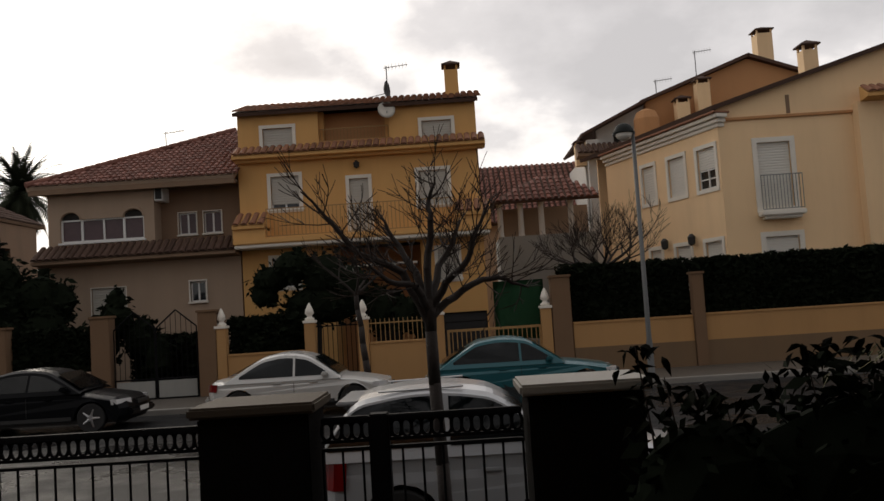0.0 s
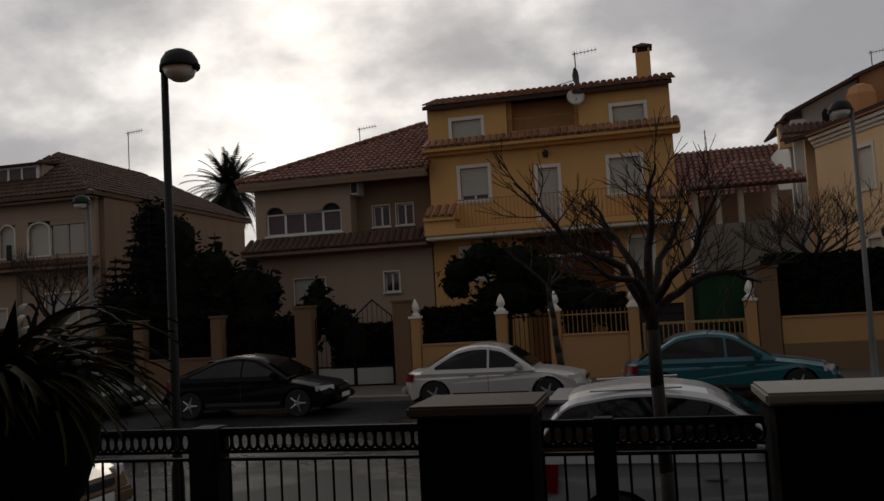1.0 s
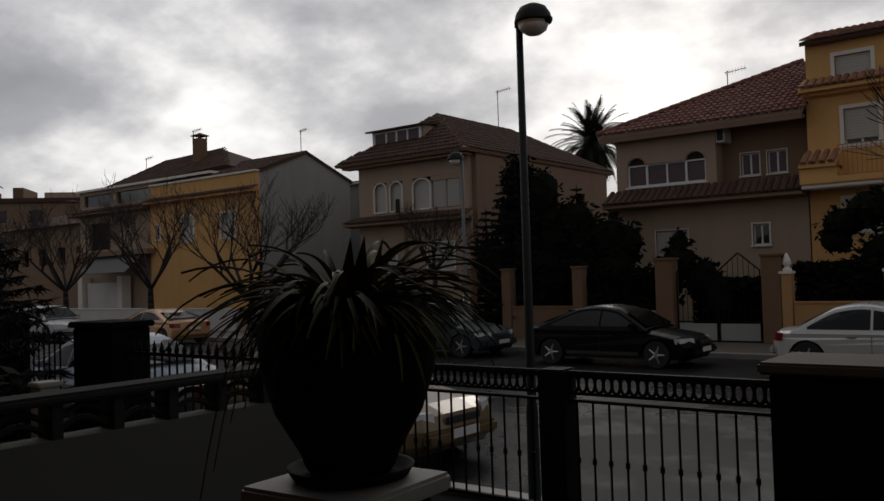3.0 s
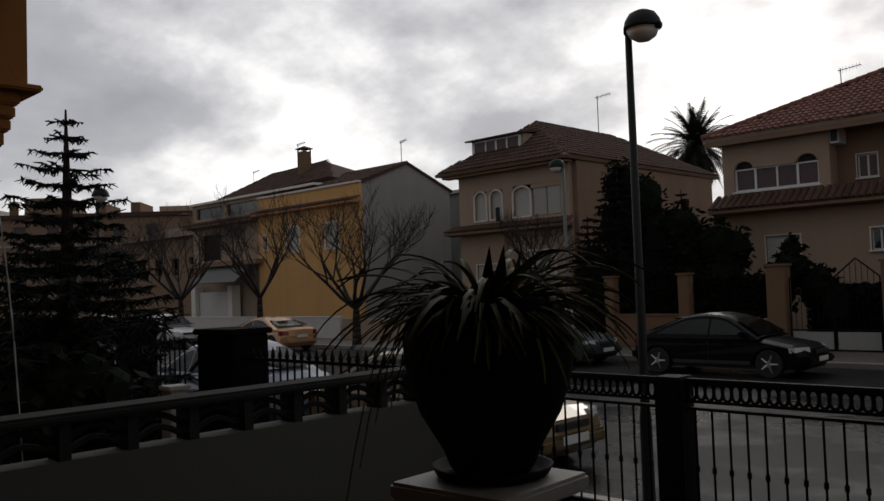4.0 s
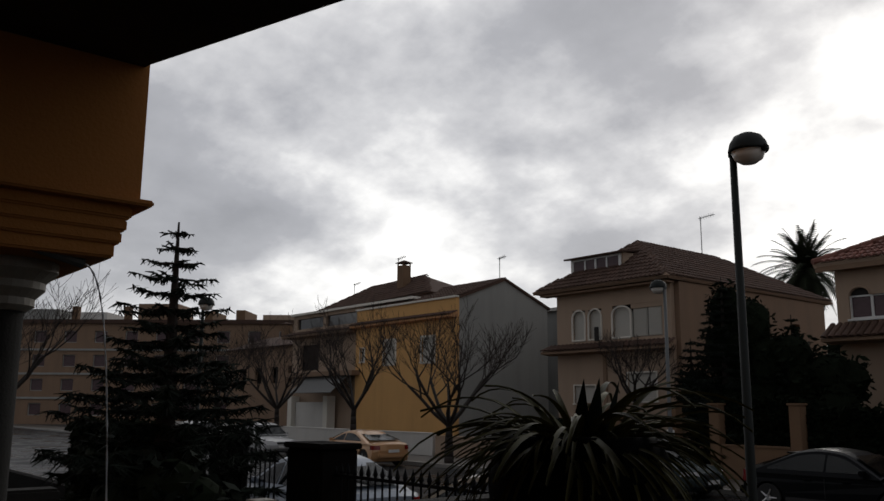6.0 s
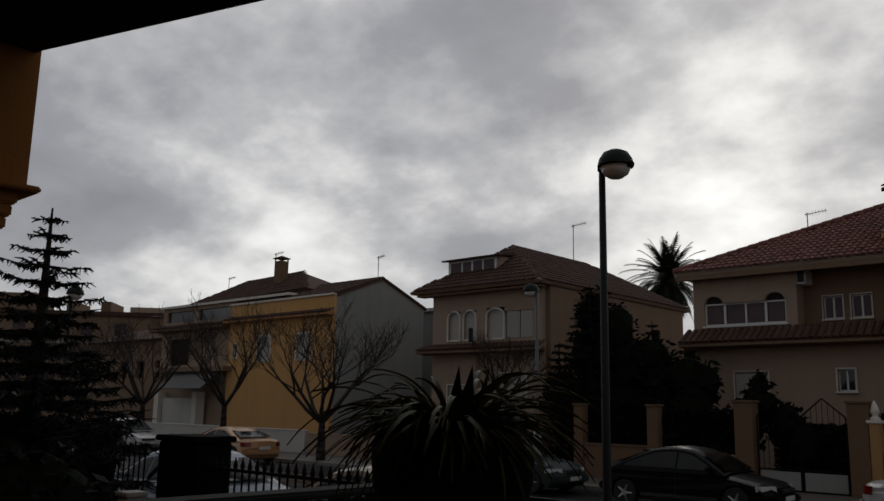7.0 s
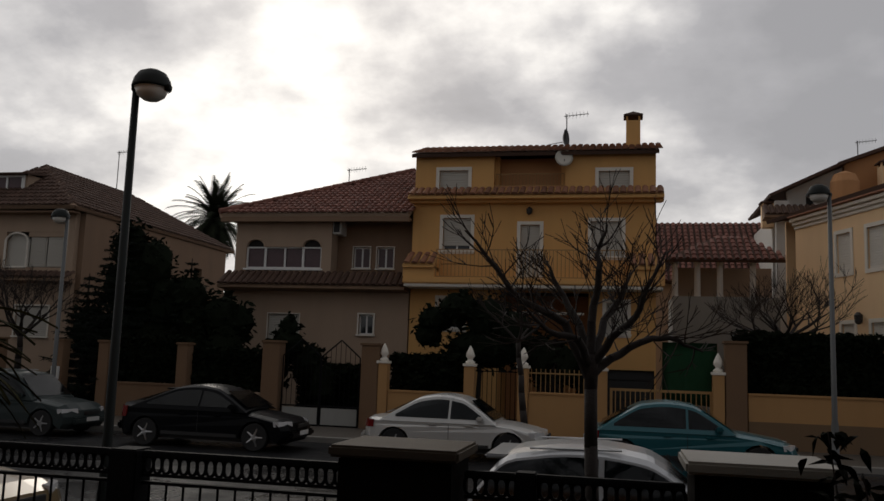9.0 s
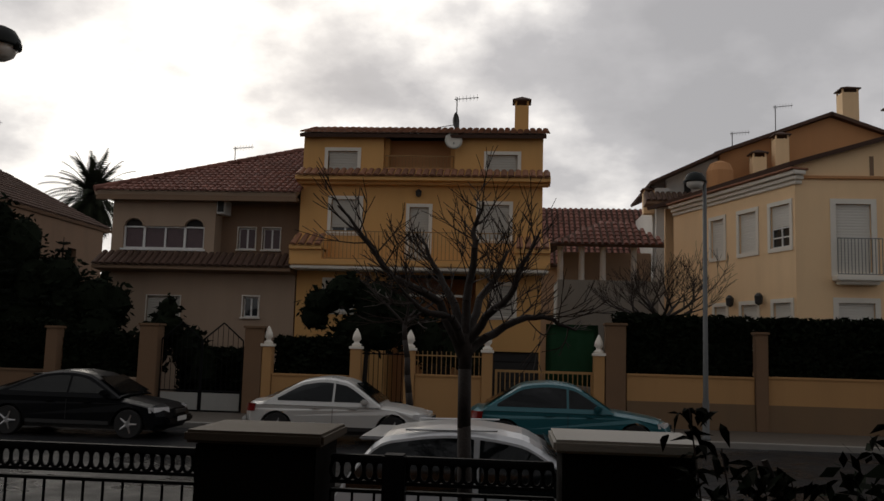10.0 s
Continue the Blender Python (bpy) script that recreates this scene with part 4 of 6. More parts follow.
def back_houses():
    a = thing("house", (13.4, 40.0, 0), "tall orange rendered house end behind the others", "house", "houses behind the street")
    part("wall", prism(bmesh.new(), [(9.6, 0.1), (20.0, 0.1), (20.0, 11.3), (14.6, 13.2), (9.6, 11.4)], 40.0, 46.0), M["orange"], a, world=True)
    slab_quad(a, "roof", [(9.3, 39.7, 11.45), (14.6, 39.7, 13.4), (14.6, 47, 13.4), (9.3, 47, 11.45)], 0.15, M["tile_dark"])
    slab_quad(a, "roof", [(14.6, 39.7, 13.4), (20.3, 39.7, 11.3), (20.3, 47, 11.3), (14.6, 47, 13.4)], 0.15, M["tile_dark"])
    chimney(a, 15.8, 41.0, 12.6, 14.95, 0.75, "peach")
    for x, z in ((11.1, 11.4), (12.1, 12.25)):
        chimney(a, x, 39.2, 8.5, z, 0.6, "peach")
    aerial(12.3, 40.5, 12.3, 13.9)
    aerial(10.3, 40.5, 11.5, 12.6)
    b = thing("house", (8.1, 40.0, 0), "white rendered house with an arched roof terrace", "house", "houses behind the street")
    part("wall", wall(bmesh.new(), 6.6, 9.55, 0.1, 9.2, 39.5, 39.75, [(7.0, 7.7, 6.6, 8.2)]), M["whitewall"], b, world=True)
    part("upper_wall", prism(bmesh.new(), [(7.2, 9.2), (9.55, 9.2), (9.55, 11.3), (7.2, 10.4)], 40.2, 40.45), M["whitewall"], b, world=True)
    part("terrace_wall", B(6.6, 7.2, 39.6, 39.9, 9.2, 9.7), M["whitewall"], b, world=True)
    part("core", B(6.6, 9.55, 40.5, 46, 0.1, 9.1), M["whitewall"], b, world=True)
    slab_quad(b, "roof", [(6.3, 39.3, 9.95), (9.6, 39.3, 11.5), (9.6, 46, 11.5), (6.3, 46, 9.95)], 0.12, M["tile_dark"])
    part("arched_opening", prism(bmesh.new(), [(8.0, 9.5), (8.3, 9.5), (8.3, 10.0), (8.15, 10.2), (8.0, 10.0)], 40.15, 40.2), M["dark"], b, world=True)
    part("pane", B(7.0, 7.7, 39.6, 39.65, 6.6, 8.2), M["glass"], b, world=True)
    part("arch", lathe(bmesh.new(), [(0.6, 0), (0.6, 0.8), (0.45, 1.15), (0.1, 1.3)], 16, (9.4, 39.2, 9.6)), M["orange"], b, "rounded orange roof turret", world=True)
    chimney(b, 6.4, 40.5, 8.6, 9.9, 0.5, "peach")
    tile_canopy(b, 6.0, 9.5, 39.4, 9.4, 0.7, 0.5, "tile_dark", "brownstucco")
    c = thing("house", (3.8, 42.0, 0), "low house with long dark red roof", "house", "houses behind the street")
    part("wall", B(0.8, 7.5, 44.0, 50.0, 0.1, 6.6), M["greige"], c, world=True)
    slab_quad(c, "roof", [(-0.5, 43.5, 6.4), (8.0, 43.5, 6.4), (8.0, 48.0, 10.05), (-0.5, 48.0, 10.05)], 0.15, M["tile_dark"])
    roof_plane(c, [(-0.5, 43.4, 6.4), (8.0, 43.4, 6.4), (8.0, 48.0, 10.05), (-0.5, 48.0, 10.05)], M["tile_red"], 0.3)
    d = thing("house", (4.0, 36.0, 0), "low white annexe with columned porch and hipped roof", "house", "houses behind the street")
    part("wall", B(2.0, 6.2, 36.5, 40.0, -0.5, 4.6), M["grey"], d, world=True)
    part("upper_wall", B(2.2, 6.2, 38.4, 40.0, 4.6, 6.0), M["greige"], d, world=True)
    for x in (2.1, 3.0, 3.9, 5.2):
        part("column", lathe(bmesh.new(), [(0.15, 0), (0.13, 0.1), (0.12, 1.3), (0.16, 1.45)], 12, (x, 36.7, 4.6)), M["whitewall"], d, world=True)
    e = [(1.6, 36.2, 6.1), (6.6, 36.2, 6.1), (6.6, 40.2, 6.1), (1.6, 40.2, 6.1)]
    slab_quad(d, "roof", [e[0], e[1], (5.0, 38.2, 7.35), (3.9, 38.2, 7.35)], 0.12, M["tile_dark"])
    slab_quad(d, "roof", [e[3], e[0], (3.9, 38.2, 7.35)], 0.12, M["tile_dark"])
    roof_plane(d, [e[0], e[1], (5.0, 38.2, 7.35), (3.9, 38.2, 7.35)], M["tile_red"], 0.28)
    d.location.z = 0.5
    f = thing("house", (-31.5, 37.0, 0), "pale house glimpsed between two neighbours", "house", "houses behind the street")
    part("wall", wall(bmesh.new(), -43.0, -28.5, 0.1, 8.2, 39.0, 39.3, [(-32.3, -31.0, 5.2, 7.4)]), M["grey"], f, world=True)
    part("core", B(-43.0, -28.5, 39.6, 46, 0.1, 8.0), M["dark"], f, world=True)
    part("balcony_slab", B(-33.5, -29.0, 38.2, 39.0, 4.9, 5.1), M["whitewall"], f, world=True)
    part("coping", B(-43.1, -28.4, 38.8, 39.5, 8.2, 8.4), M["whitewall"], f, world=True)


def apartment_block():
    """A long block closing the end of the street."""
    ax = Vector((-81.0, 44.5, 0)) - Vector((-98.5, 25.0, 0))
    h = thing("apartment_building", (-89.75, 34.75, 0), "long dark brick apartment block with rooftop rooms", "apartment building", rz=math.degrees(math.atan2(ax.y, ax.x)))
    n, W = 13, 46.0
    holes = []
    for f in range(4):
        for i in range(n):
            x = -W / 2 + 1.2 + i * (W - 2.4) / n
            holes.append((x + 0.6, x + 2.0, 1.2 + f * 3.0, 2.7 + f * 3.0))
    part("wall", wall(bmesh.new(), -W / 2, W / 2, -0.1, 12.6, 0, 0.4, holes), M["brownstucco"], h)
    part("core", B(-W / 2, W / 2, 0.8, 12, -0.1, 12.4), M["dark"], h)
    for x0, x1, z0, z1 in holes:
        w = part("window", wall(bmesh.new(), x0, x1, z0, z1, 0.15, 0.22, [(x0 + 0.08, x1 - 0.08, z0 + 0.08, z1 - 0.08)]), M["grey"], h)
        part("pane", B(x0 + 0.05, x1 - 0.05, 0.23, 0.26, z0 + 0.05, z1 - 0.05), M["curtain"], w)
    for z in (3.2, 6.2, 9.2):
        part("string_course", B(-W / 2, W / 2, -0.12, 0, z, z + 0.25), M["grey"], h)
    part("parapet", B(-W / 2 - 0.2, W / 2 + 0.2, -0.3, 0.3, 12.6, 13.1), M["tile_dark"], h)
    for x0, x1, z, m in ((-20, -13, 1.6, "grey"), (-10.5, -7.5, 1.2, "whitewall"), (-4.0, 0.5, 2.3, "brownstucco"), (3.5, 4.4, 1.4, "brickpil"), (7.0, 8.0, 1.5, "brickpil"), (10, 14, 0.9, "greige"), (17, 19, 1.6, "brickpil")):
        part("rooftop_room", B(x0, x1, 2, 7, 12.5, 13.1 + z), M[m], h)
    for x in (-22, -19.5, -12, -6):
        part("chimney", B(x, x + 0.7, 3, 3.7, 12.5, 15.2), M["brickpil"], h)
    h.scale.z = 0.86
    m = thing("house", (-62.0, 37.0, 0), "brown terraced houses further down the street", "house", "houses behind the street")
    part("wall", wall(bmesh.new(), -76.0, -53.5, 0.1, 8.2, 36.0, 36.3, [(-74 + 3 * i, -72.7 + 3 * i, 4.6, 6.2) for i in range(7)]), M["brownstucco"], m, world=True)
    part("core", B(-76.0, -53.5, 36.6, 44, 0.1, 8.0), M["dark"], m, world=True)
    slab_quad(m, "roof", [(-76.5, 35.6, 8.2), (-53, 35.6, 8.2), (-53, 40, 9.8), (-76.5, 40, 9.8)], 0.15, M["tile_dark"])
    for x in (-70.0, -64.0, -57.0):
        chimney(m, x, 38.5, 9.2, 10.9, 0.7, "brickpil")
    m.scale.z = 0.9


ochre_house()
greige_house()
arched_house()
far_ochre_house()
peach_house()
back_houses()
apartment_block()


# ---- garden walls, pillars and hedges across the street ----
def leafy(name, parent, cells, mat, size=0.11, per=260, seed=1, kind="stuff"):
    """Foliage: many small folded leaves spread through ellipsoids (centre, radii), thicker towards their skin."""
    rng = np.random.default_rng(seed)
    verts, faces = [], []
    for c, r in cells:
        n = int(per * r[0] * r[2] + 40)
        d = rng.normal(size=(n, 3))
        d /= np.linalg.norm(d, axis=1)[:, None]
        rad = rng.uniform(0.55, 1.12, n) ** 0.6
        for p, q in zip(np.array(c) + d * rad[:, None] * np.array(r), rng.normal(size=(n, 6))):
            u, v = q[:3] / np.linalg.norm(q[:3]), q[3:]
            v = np.cross(u, v)
            v /= np.linalg.norm(v) + 1e-6
            s = size * (0.6 + 0.8 * abs(q[0]) / 2)
            k = len(verts)
            verts += [p - u * s, p + v * s * 0.45, p + u * s, p - v * s * 0.45]
            faces += [(k, k + 1, k + 2), (k, k + 2, k + 3)]
    return raw_part(name, verts, faces, M[mat], parent, kind=kind)


def hedge(x0, x1, y0, y1, z0, z1, label, seed=1, size=0.1, foot=0.1):
    h = thing("hedge", ((x0 + x1) / 2, (y0 + y1) / 2, foot), label, "hedge", "garden hedges")
    w, d = (x1 - x0) / 2, (y1 - y0) / 2
    bm = bmesh.new()
    rng = random.Random(seed)
    n = max(3, int(w * 2 / 0.35))
    for i in range(n):
        a = -w + 2 * w * i / n
        box(bm, a, a + 2 * w / n + 0.01, -d * 0.8, d * 0.8, 0, z1 - foot - rng.uniform(0.08, 0.18))
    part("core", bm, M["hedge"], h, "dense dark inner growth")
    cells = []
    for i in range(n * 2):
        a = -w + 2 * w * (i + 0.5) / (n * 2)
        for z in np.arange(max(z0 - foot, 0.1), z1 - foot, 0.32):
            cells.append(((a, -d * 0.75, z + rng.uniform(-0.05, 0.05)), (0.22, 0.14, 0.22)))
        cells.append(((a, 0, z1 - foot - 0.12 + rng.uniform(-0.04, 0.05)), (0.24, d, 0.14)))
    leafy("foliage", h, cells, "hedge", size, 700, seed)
    return h


def bush(x, y, z, cells, label, seed=1, mat="hedge", size=0.12, per=260, trunk=0.0):
    b = thing("shrub", (x, y, z), label, "shrub", "garden shrubs")
    if trunk:
        part("trunk", rod(bmesh.new(), (0, 0, -0.05), (0.1, 0, trunk), 0.09, 0.06), M["bark"], b)
    bm = bmesh.new()
    for c, r in cells:
        m = Matrix.Translation(c) @ Matrix.Diagonal((r[0] * 0.8, r[1] * 0.8, r[2] * 0.8, 1))
        bmesh.ops.create_icosphere(bm, subdivisions=2, radius=1, matrix=m)
    for v in bm.verts:
        v.co += Vector(noise.noise_vector(v.co * 2.5)) * 0.16
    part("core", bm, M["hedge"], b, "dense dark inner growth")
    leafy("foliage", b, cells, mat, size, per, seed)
    return b


def finial_pillar(x, y=24.0, w=0.3, top=2.0, mat="ochrewall"):
    p = thing("gate_pillar", (x, y, 0.1), "ochre garden pillar with white turned finial", "pillar", "garden pillars")
    part("shaft", B(-w / 2, w / 2, 0, w, 0, top - 0.1, bevel=0.01), M[mat], p)
    part("capital", B(-w / 2 - 0.03, w / 2 + 0.03, -0.03, w + 0.03, top - 0.1, top - 0.02, bevel=0.01), M["trim"], p)
    part("finial", lathe(bmesh.new(), [(0.13, 0), (0.14, 0.05), (0.08, 0.09), (0.07, 0.13), (0.13, 0.2), (0.11, 0.3), (0.06, 0.42), (0.03, 0.47), (0.015, 0.5)], 12, (0, w / 2, top - 0.02)), M["trim"], p, "white turned finial", smooth=True)
    return p


def plain_pillar(x, y, w, top, mat, label, d=0.45, group="garden pillars"):
    p = thing("gate_pillar", (x, y, 0.1), label, "pillar", group)
    part("shaft", B(-w / 2, w / 2, 0, d, 0, top - 0.1, bevel=0.015), M[mat], p)
    part("cap", B(-w / 2 - 0.04, w / 2 + 0.04, -0.04, d + 0.04, top - 0.1, top - 0.03, bevel=0.015), M[mat], p)
    return p


def garden_wall(x0, x1, z1, mat, label, y=24.05, plinth=0.0):
    w = thing("garden_wall", ((x0 + x1) / 2, y, 0.1), label, "garden wall", "garden walls", kind="structure")
    h = (x1 - x0) / 2
    part("wall", B(-h, h, 0, 0.22, 0, z1 - 0.16), M[mat], w)
    part("coping", B(-h, h, -0.03, 0.25, z1 - 0.16, z1 - 0.1, bevel=0.012), M[mat], w)
    if plinth:
        part("plinth", B(-h, h, -0.04, 0.0, 0, plinth - 0.1), M["plinth"], w)
    return w


def bar_fence(x0, x1, y, z0, z1, mat, label, gap=0.12, spear=False, group="iron fences", r=0.011):
    f = thing("iron_fence", ((x0 + x1) / 2, y, z0), label, "fence", group)
    h, H = (x1 - x0) / 2, z1 - z0
    for z in (0.06, H - 0.12):
        part("rail", B(-h, h, -0.02, 0.02, z - 0.018, z + 0.018), mat, f)
    n = max(2, int(2 * h / gap))
    me = None
    for i in range(n):
        x = -h + 2 * h * (i + 0.5) / n
        if me is None:
            bm = rod(bmesh.new(), (0, 0, 0), (0, 0, H - (0.1 if spear else 0)), r, n=6)
            if spear:
                rod(bm, (0, 0, H - 0.12), (0, 0, H - 0.07), r, 0.028, 6)
                rod(bm, (0, 0, H - 0.07), (0, 0, H + 0.03), 0.028, 0.002, 6)
            ob = part("bar", bm, mat, f)
            me = ob.data
        else:
            ob = new("bar", me)
            ob.parent = f
        ob.location = (x, 0, 0)
    return f


for fx in (-6.82, -4.27, -2.74, -0.57, 2.5):
    finial_pillar(fx)
garden_wall(-6.65, -4.45, 1.25, "ochrewall", "low ochre rendered garden wall")
garden_wall(-2.58, -0.73, 1.35, "ochrewall", "low ochre rendered garden wall")
bar_fence(-2.58, -0.73, 24.15, 1.25, 2.0, M["ironochre"], "ochre painted iron railing on a low wall", 0.13)
bar_fence(-4.1, -2.9, 24.15, 0.15, 2.0, M["ironblack"], "dark iron garden gate", 0.12)
hedge(-6.65, -4.45, 24.4, 25.1, 0.5, 2.25, "dark clipped hedge behind a low wall", 3)
bush(-4.4, 26.2, 0.1, [((-1.4, 0, 3.3), (0.7, 0.6, 0.5)), ((-0.6, 0, 3.7), (0.8, 0.7, 0.6)), ((0.3, 0.1, 3.3), (0.9, 0.8, 0.9)), ((1.1, 0, 3.0), (0.8, 0.7, 0.8)), ((0.2, 0, 2.4), (1.5, 0.8, 0.7)), ((1.9, 0.2, 2.2), (0.6, 0.5, 0.9)), ((-1.6, 0, 2.8), (0.5, 0.5, 0.4))], "broad dark evergreen shrub before the ochre house", 5, trunk=2.6)
bush(-1.0, 26.0, 0.1, [((0, 0, 1.6), (0.5, 0.5, 0.9)), ((-0.6, 0, 2.0), (0.5, 0.5, 0.7))], "dark garden shrub beside the porch", 8, trunk=1.0)
# drive gate with green netting
plain_pillar(2.95, 24.0, 0.55, 2.85, "brickpil", "broad ochre rendered gate pillar")
gate = thing("drive_gate", (1.0, 24.15, 0.1), "ochre iron drive gate before green netting", "gate")
part("gate_frame", wall(bmesh.new(), -1.35, 1.35, 0.05, 1.45, -0.03, 0.03, [(-1.28, 1.28, 0.12, 1.38)]), M["ironochre"], gate)
for i in range(19):
    part("bar", rod(bmesh.new(), (-1.2 + i * 0.133, 0, 0.1), (-1.2 + i * 0.133, 0, 1.4), 0.014, n=6), M["ironochre"], gate)
net = bmesh.new()
rows_n = [[net.verts.new((1.05 + 1.45 * i / 8, 24.35 + 0.05 * math.sin(i * 1.7 + j), 1.25 + 1.6 * j / 6 - (0.12 * i / 8 if j == 0 else 0))) for i in range(9)] for j in range(7)]
for j in range(6):
    for i in range(8):
        net.faces.new((rows_n[j][i], rows_n[j][i + 1], rows_n[j + 1][i + 1], rows_n[j + 1][i]))
bmesh.ops.solidify(net, geom=net.faces[:], thickness=0.012)
solo("shade_net", net, M["green"], "green shade netting hung behind the drive gate", "netting", smooth=True)
garden_wall(3.25, 6.65, 1.55, "ochrewall", "ochre garden wall with brown plinth", plinth=0.82)
garden_wall(7.0, 26.0, 1.58, "ochrewall", "ochre garden wall with brown plinth", plinth=0.82)
plain_pillar(6.83, 23.95, 0.33, 2.7, "brickpil", "slim ochre pillar in the hedge wall", 0.3)
hedge(3.05, 6.7, 24.35, 25.3, 1.35, 3.18, "tall dark clipped hedge over the ochre wall", 11)
hedge(6.95, 16.0, 24.35, 25.3, 1.35, 3.18, "tall dark clipped hedge over the ochre wall", 12)
# greige house frontage
for px, pw in ((-10.3, 0.55), (-7.2, 0.55)):
    plain_pillar(px, 24.0, pw, 2.5, "brickpil", "brown brick gate pillar")
for px in (-13.2, -15.9, -17.5, -19.8, -21.4):
    plain_pillar(px, 24.0, 0.36, 2.35, "brickpil", "slim brown garden pillar", 0.36)
gg = thing("drive_gate", (-8.75, 24.15, 0.03), "double iron gate with peaked leaves and grey panel foot", "gate")
for s in (-1, 1):
    leaf = bmesh.new()
    for a, b in (((0.02, 0.1), (0.02, 2.1)), ((1.2, 0.1), (1.2, 2.1)), ((0.02, 2.1), (0.61, 2.6)), ((0.61, 2.6), (1.2, 2.1)), ((0.02, 0.65), (1.2, 0.65)), ((0.02, 0.1), (1.2, 0.1))):
        rod(leaf, (s * a[0], 0, a[1]), (s * b[0], 0, b[1]), 0.022, n=6)
    lf = part("gate_leaf", leaf, M["ironblack"], gg)
    part("panel", B(min(s * 0.06, s * 1.16), max(s * 0.06, s * 1.16), -0.01, 0.01, 0.12, 0.6), M["grey"], lf, "grey sheet panel")
    for i in range(7):
        x = s * (0.15 + i * 0.15)
        part("bar", rod(bmesh.new(), (x, 0, 0.65), (x, 0, 2.15 + 0.4 * (1 - abs(abs(x) - 0.61) / 0.6)), 0.009, n=5), M["ironblack"], lf)
# added hedge: darkens the gate, hiding the lit facade behind its bars
hedge(-9.9, -7.5, 25.4, 26.1, 0.3, 1.9, "dark hedge added inside the double gate to darken its opening", 18)
garden_wall(-13.0, -10.6, 1.0, "greige", "low greige garden wall")
garden_wall(-15.7, -13.4, 1.15, "brickpil", "low brown garden wall")
garden_wall(-30.0, -17.7, 1.0, "greige", "low greige garden wall")
garden_wall(-60.0, -30.2, 1.1, "whitewall", "low pale garden wall")
hedge(-13.0, -10.6, 24.35, 25.0, 0.8, 2.1, "dark hedge behind a low greige wall", 14)
hedge(-15.7, -13.4, 24.35, 25.2, 0.8, 2.6, "dark hedge behind a low brown wall", 15)
hedge(-26.0, -21.6, 24.35, 25.0, 0.6, 1.8, "dark hedge before the arched house", 16)
bush(-10.2, 25.0, 0.1, [((-0.6, 0, 1.5), (0.7, 0.4, 1.0)), ((0.0, 0, 2.3), (0.65, 0.4, 0.7)), ((0.05, 0, 2.95), (0.34, 0.3, 0.4)), ((0.7, 0, 1.8), (0.6, 0.4, 0.7)), ((1.2, 0, 1.2), (0.5, 0.4, 0.8)), ((-1.1, 0, 1.2), (0.6, 0.4, 0.8))], "dark peaked topiary shrub by the gate pillar", 17)
box_post = thing("meter_box", (-17.5, 23.93, 0.0), "small white meter box on a pillar", "meter box")
part("casing", B(-0.12, 0.12, -0.06, 0.07, 1.15, 1.55, bevel=0.01), M["frame"], box_post)
part("door", B(-0.1, 0.1, -0.075, -0.06, 1.18, 1.52), M["trim"], box_post)


# ---- trees ----
def branches(p, d, length, radius, depth, rng, out, spread=0.55, lift=0.15):
    """Grows a bare crown: collects (start, end, radius0, radius1, depth) pieces."""
    q = Vector(p)
    d = Vector(d).normalized()
    steps = 3
    r = radius
    for i in range(steps):
        d = (d + Vector((rng.uniform(-1, 1), rng.uniform(-1, 1), rng.uniform(-0.6, 1))) * 0.16 + Vector((0, 0, lift * 0.3))).normalized()
        n = q + d * length / steps
        out.append((q.copy(), n.copy(), r, r * 0.82, depth))
        q, r = n, r * 0.82
        if depth > 0 and i > 0:
            for _ in range(2 if depth > 1 else 3):
                side = Vector((rng.uniform(-1, 1), rng.uniform(-1, 1), rng.uniform(-0.3, 0.6)))
                branches(q, d + side * spread * 1.6, length * rng.uniform(0.55, 0.8), r * 0.62, depth - 1, rng, out, spread, lift)


def bare_tree(x, y, z, trunk_h, trunk_r, limb, count, seed, label, lean=(0, 0), depth=3, flat=0.5, group="bare street trees"):
    t = thing("tree", (x, y, z), label, "tree", group)
    rng = random.Random(seed)
    bm = bmesh.new()
    p = Vector((0, 0, -0.1))
    k = 6
    for i in range(k):
        q = Vector((lean[0] * (i + 1) / k + rng.uniform(-0.02, 0.02), lean[1] * (i + 1) / k, trunk_h * (i + 1) / k))
        rod(bm, p, q, trunk_r * (1.25 - 0.5 * i / k), trunk_r * (1.25 - 0.5 * (i + 1) / k), 10)
        p = q
    part("trunk", bm, M["bark"], t, smooth=True)
    out = []
    for i in range(count):
        a = 2 * math.pi * (i + rng.uniform(-0.2, 0.2)) / count
        branches(p - Vector((0, 0, 0.05)), (math.cos(a), math.sin(a), flat + rng.uniform(0, 0.5)), limb, trunk_r * 0.55, depth, rng, out)
    limbs, twigs = bmesh.new(), bmesh.new()
    for a, b, r0, r1, dp in out:
        rod(limbs if dp >= depth - 1 else twigs, a, b, max(r0, 0.007), max(r1, 0.005), 6 if dp >= depth - 1 else 4, False)
    part("limb_growth", limbs, M["bark"], t, smooth=True)
    tagged(part("twig_growth", twigs, M["twig"], t), kind="stuff")
    return t




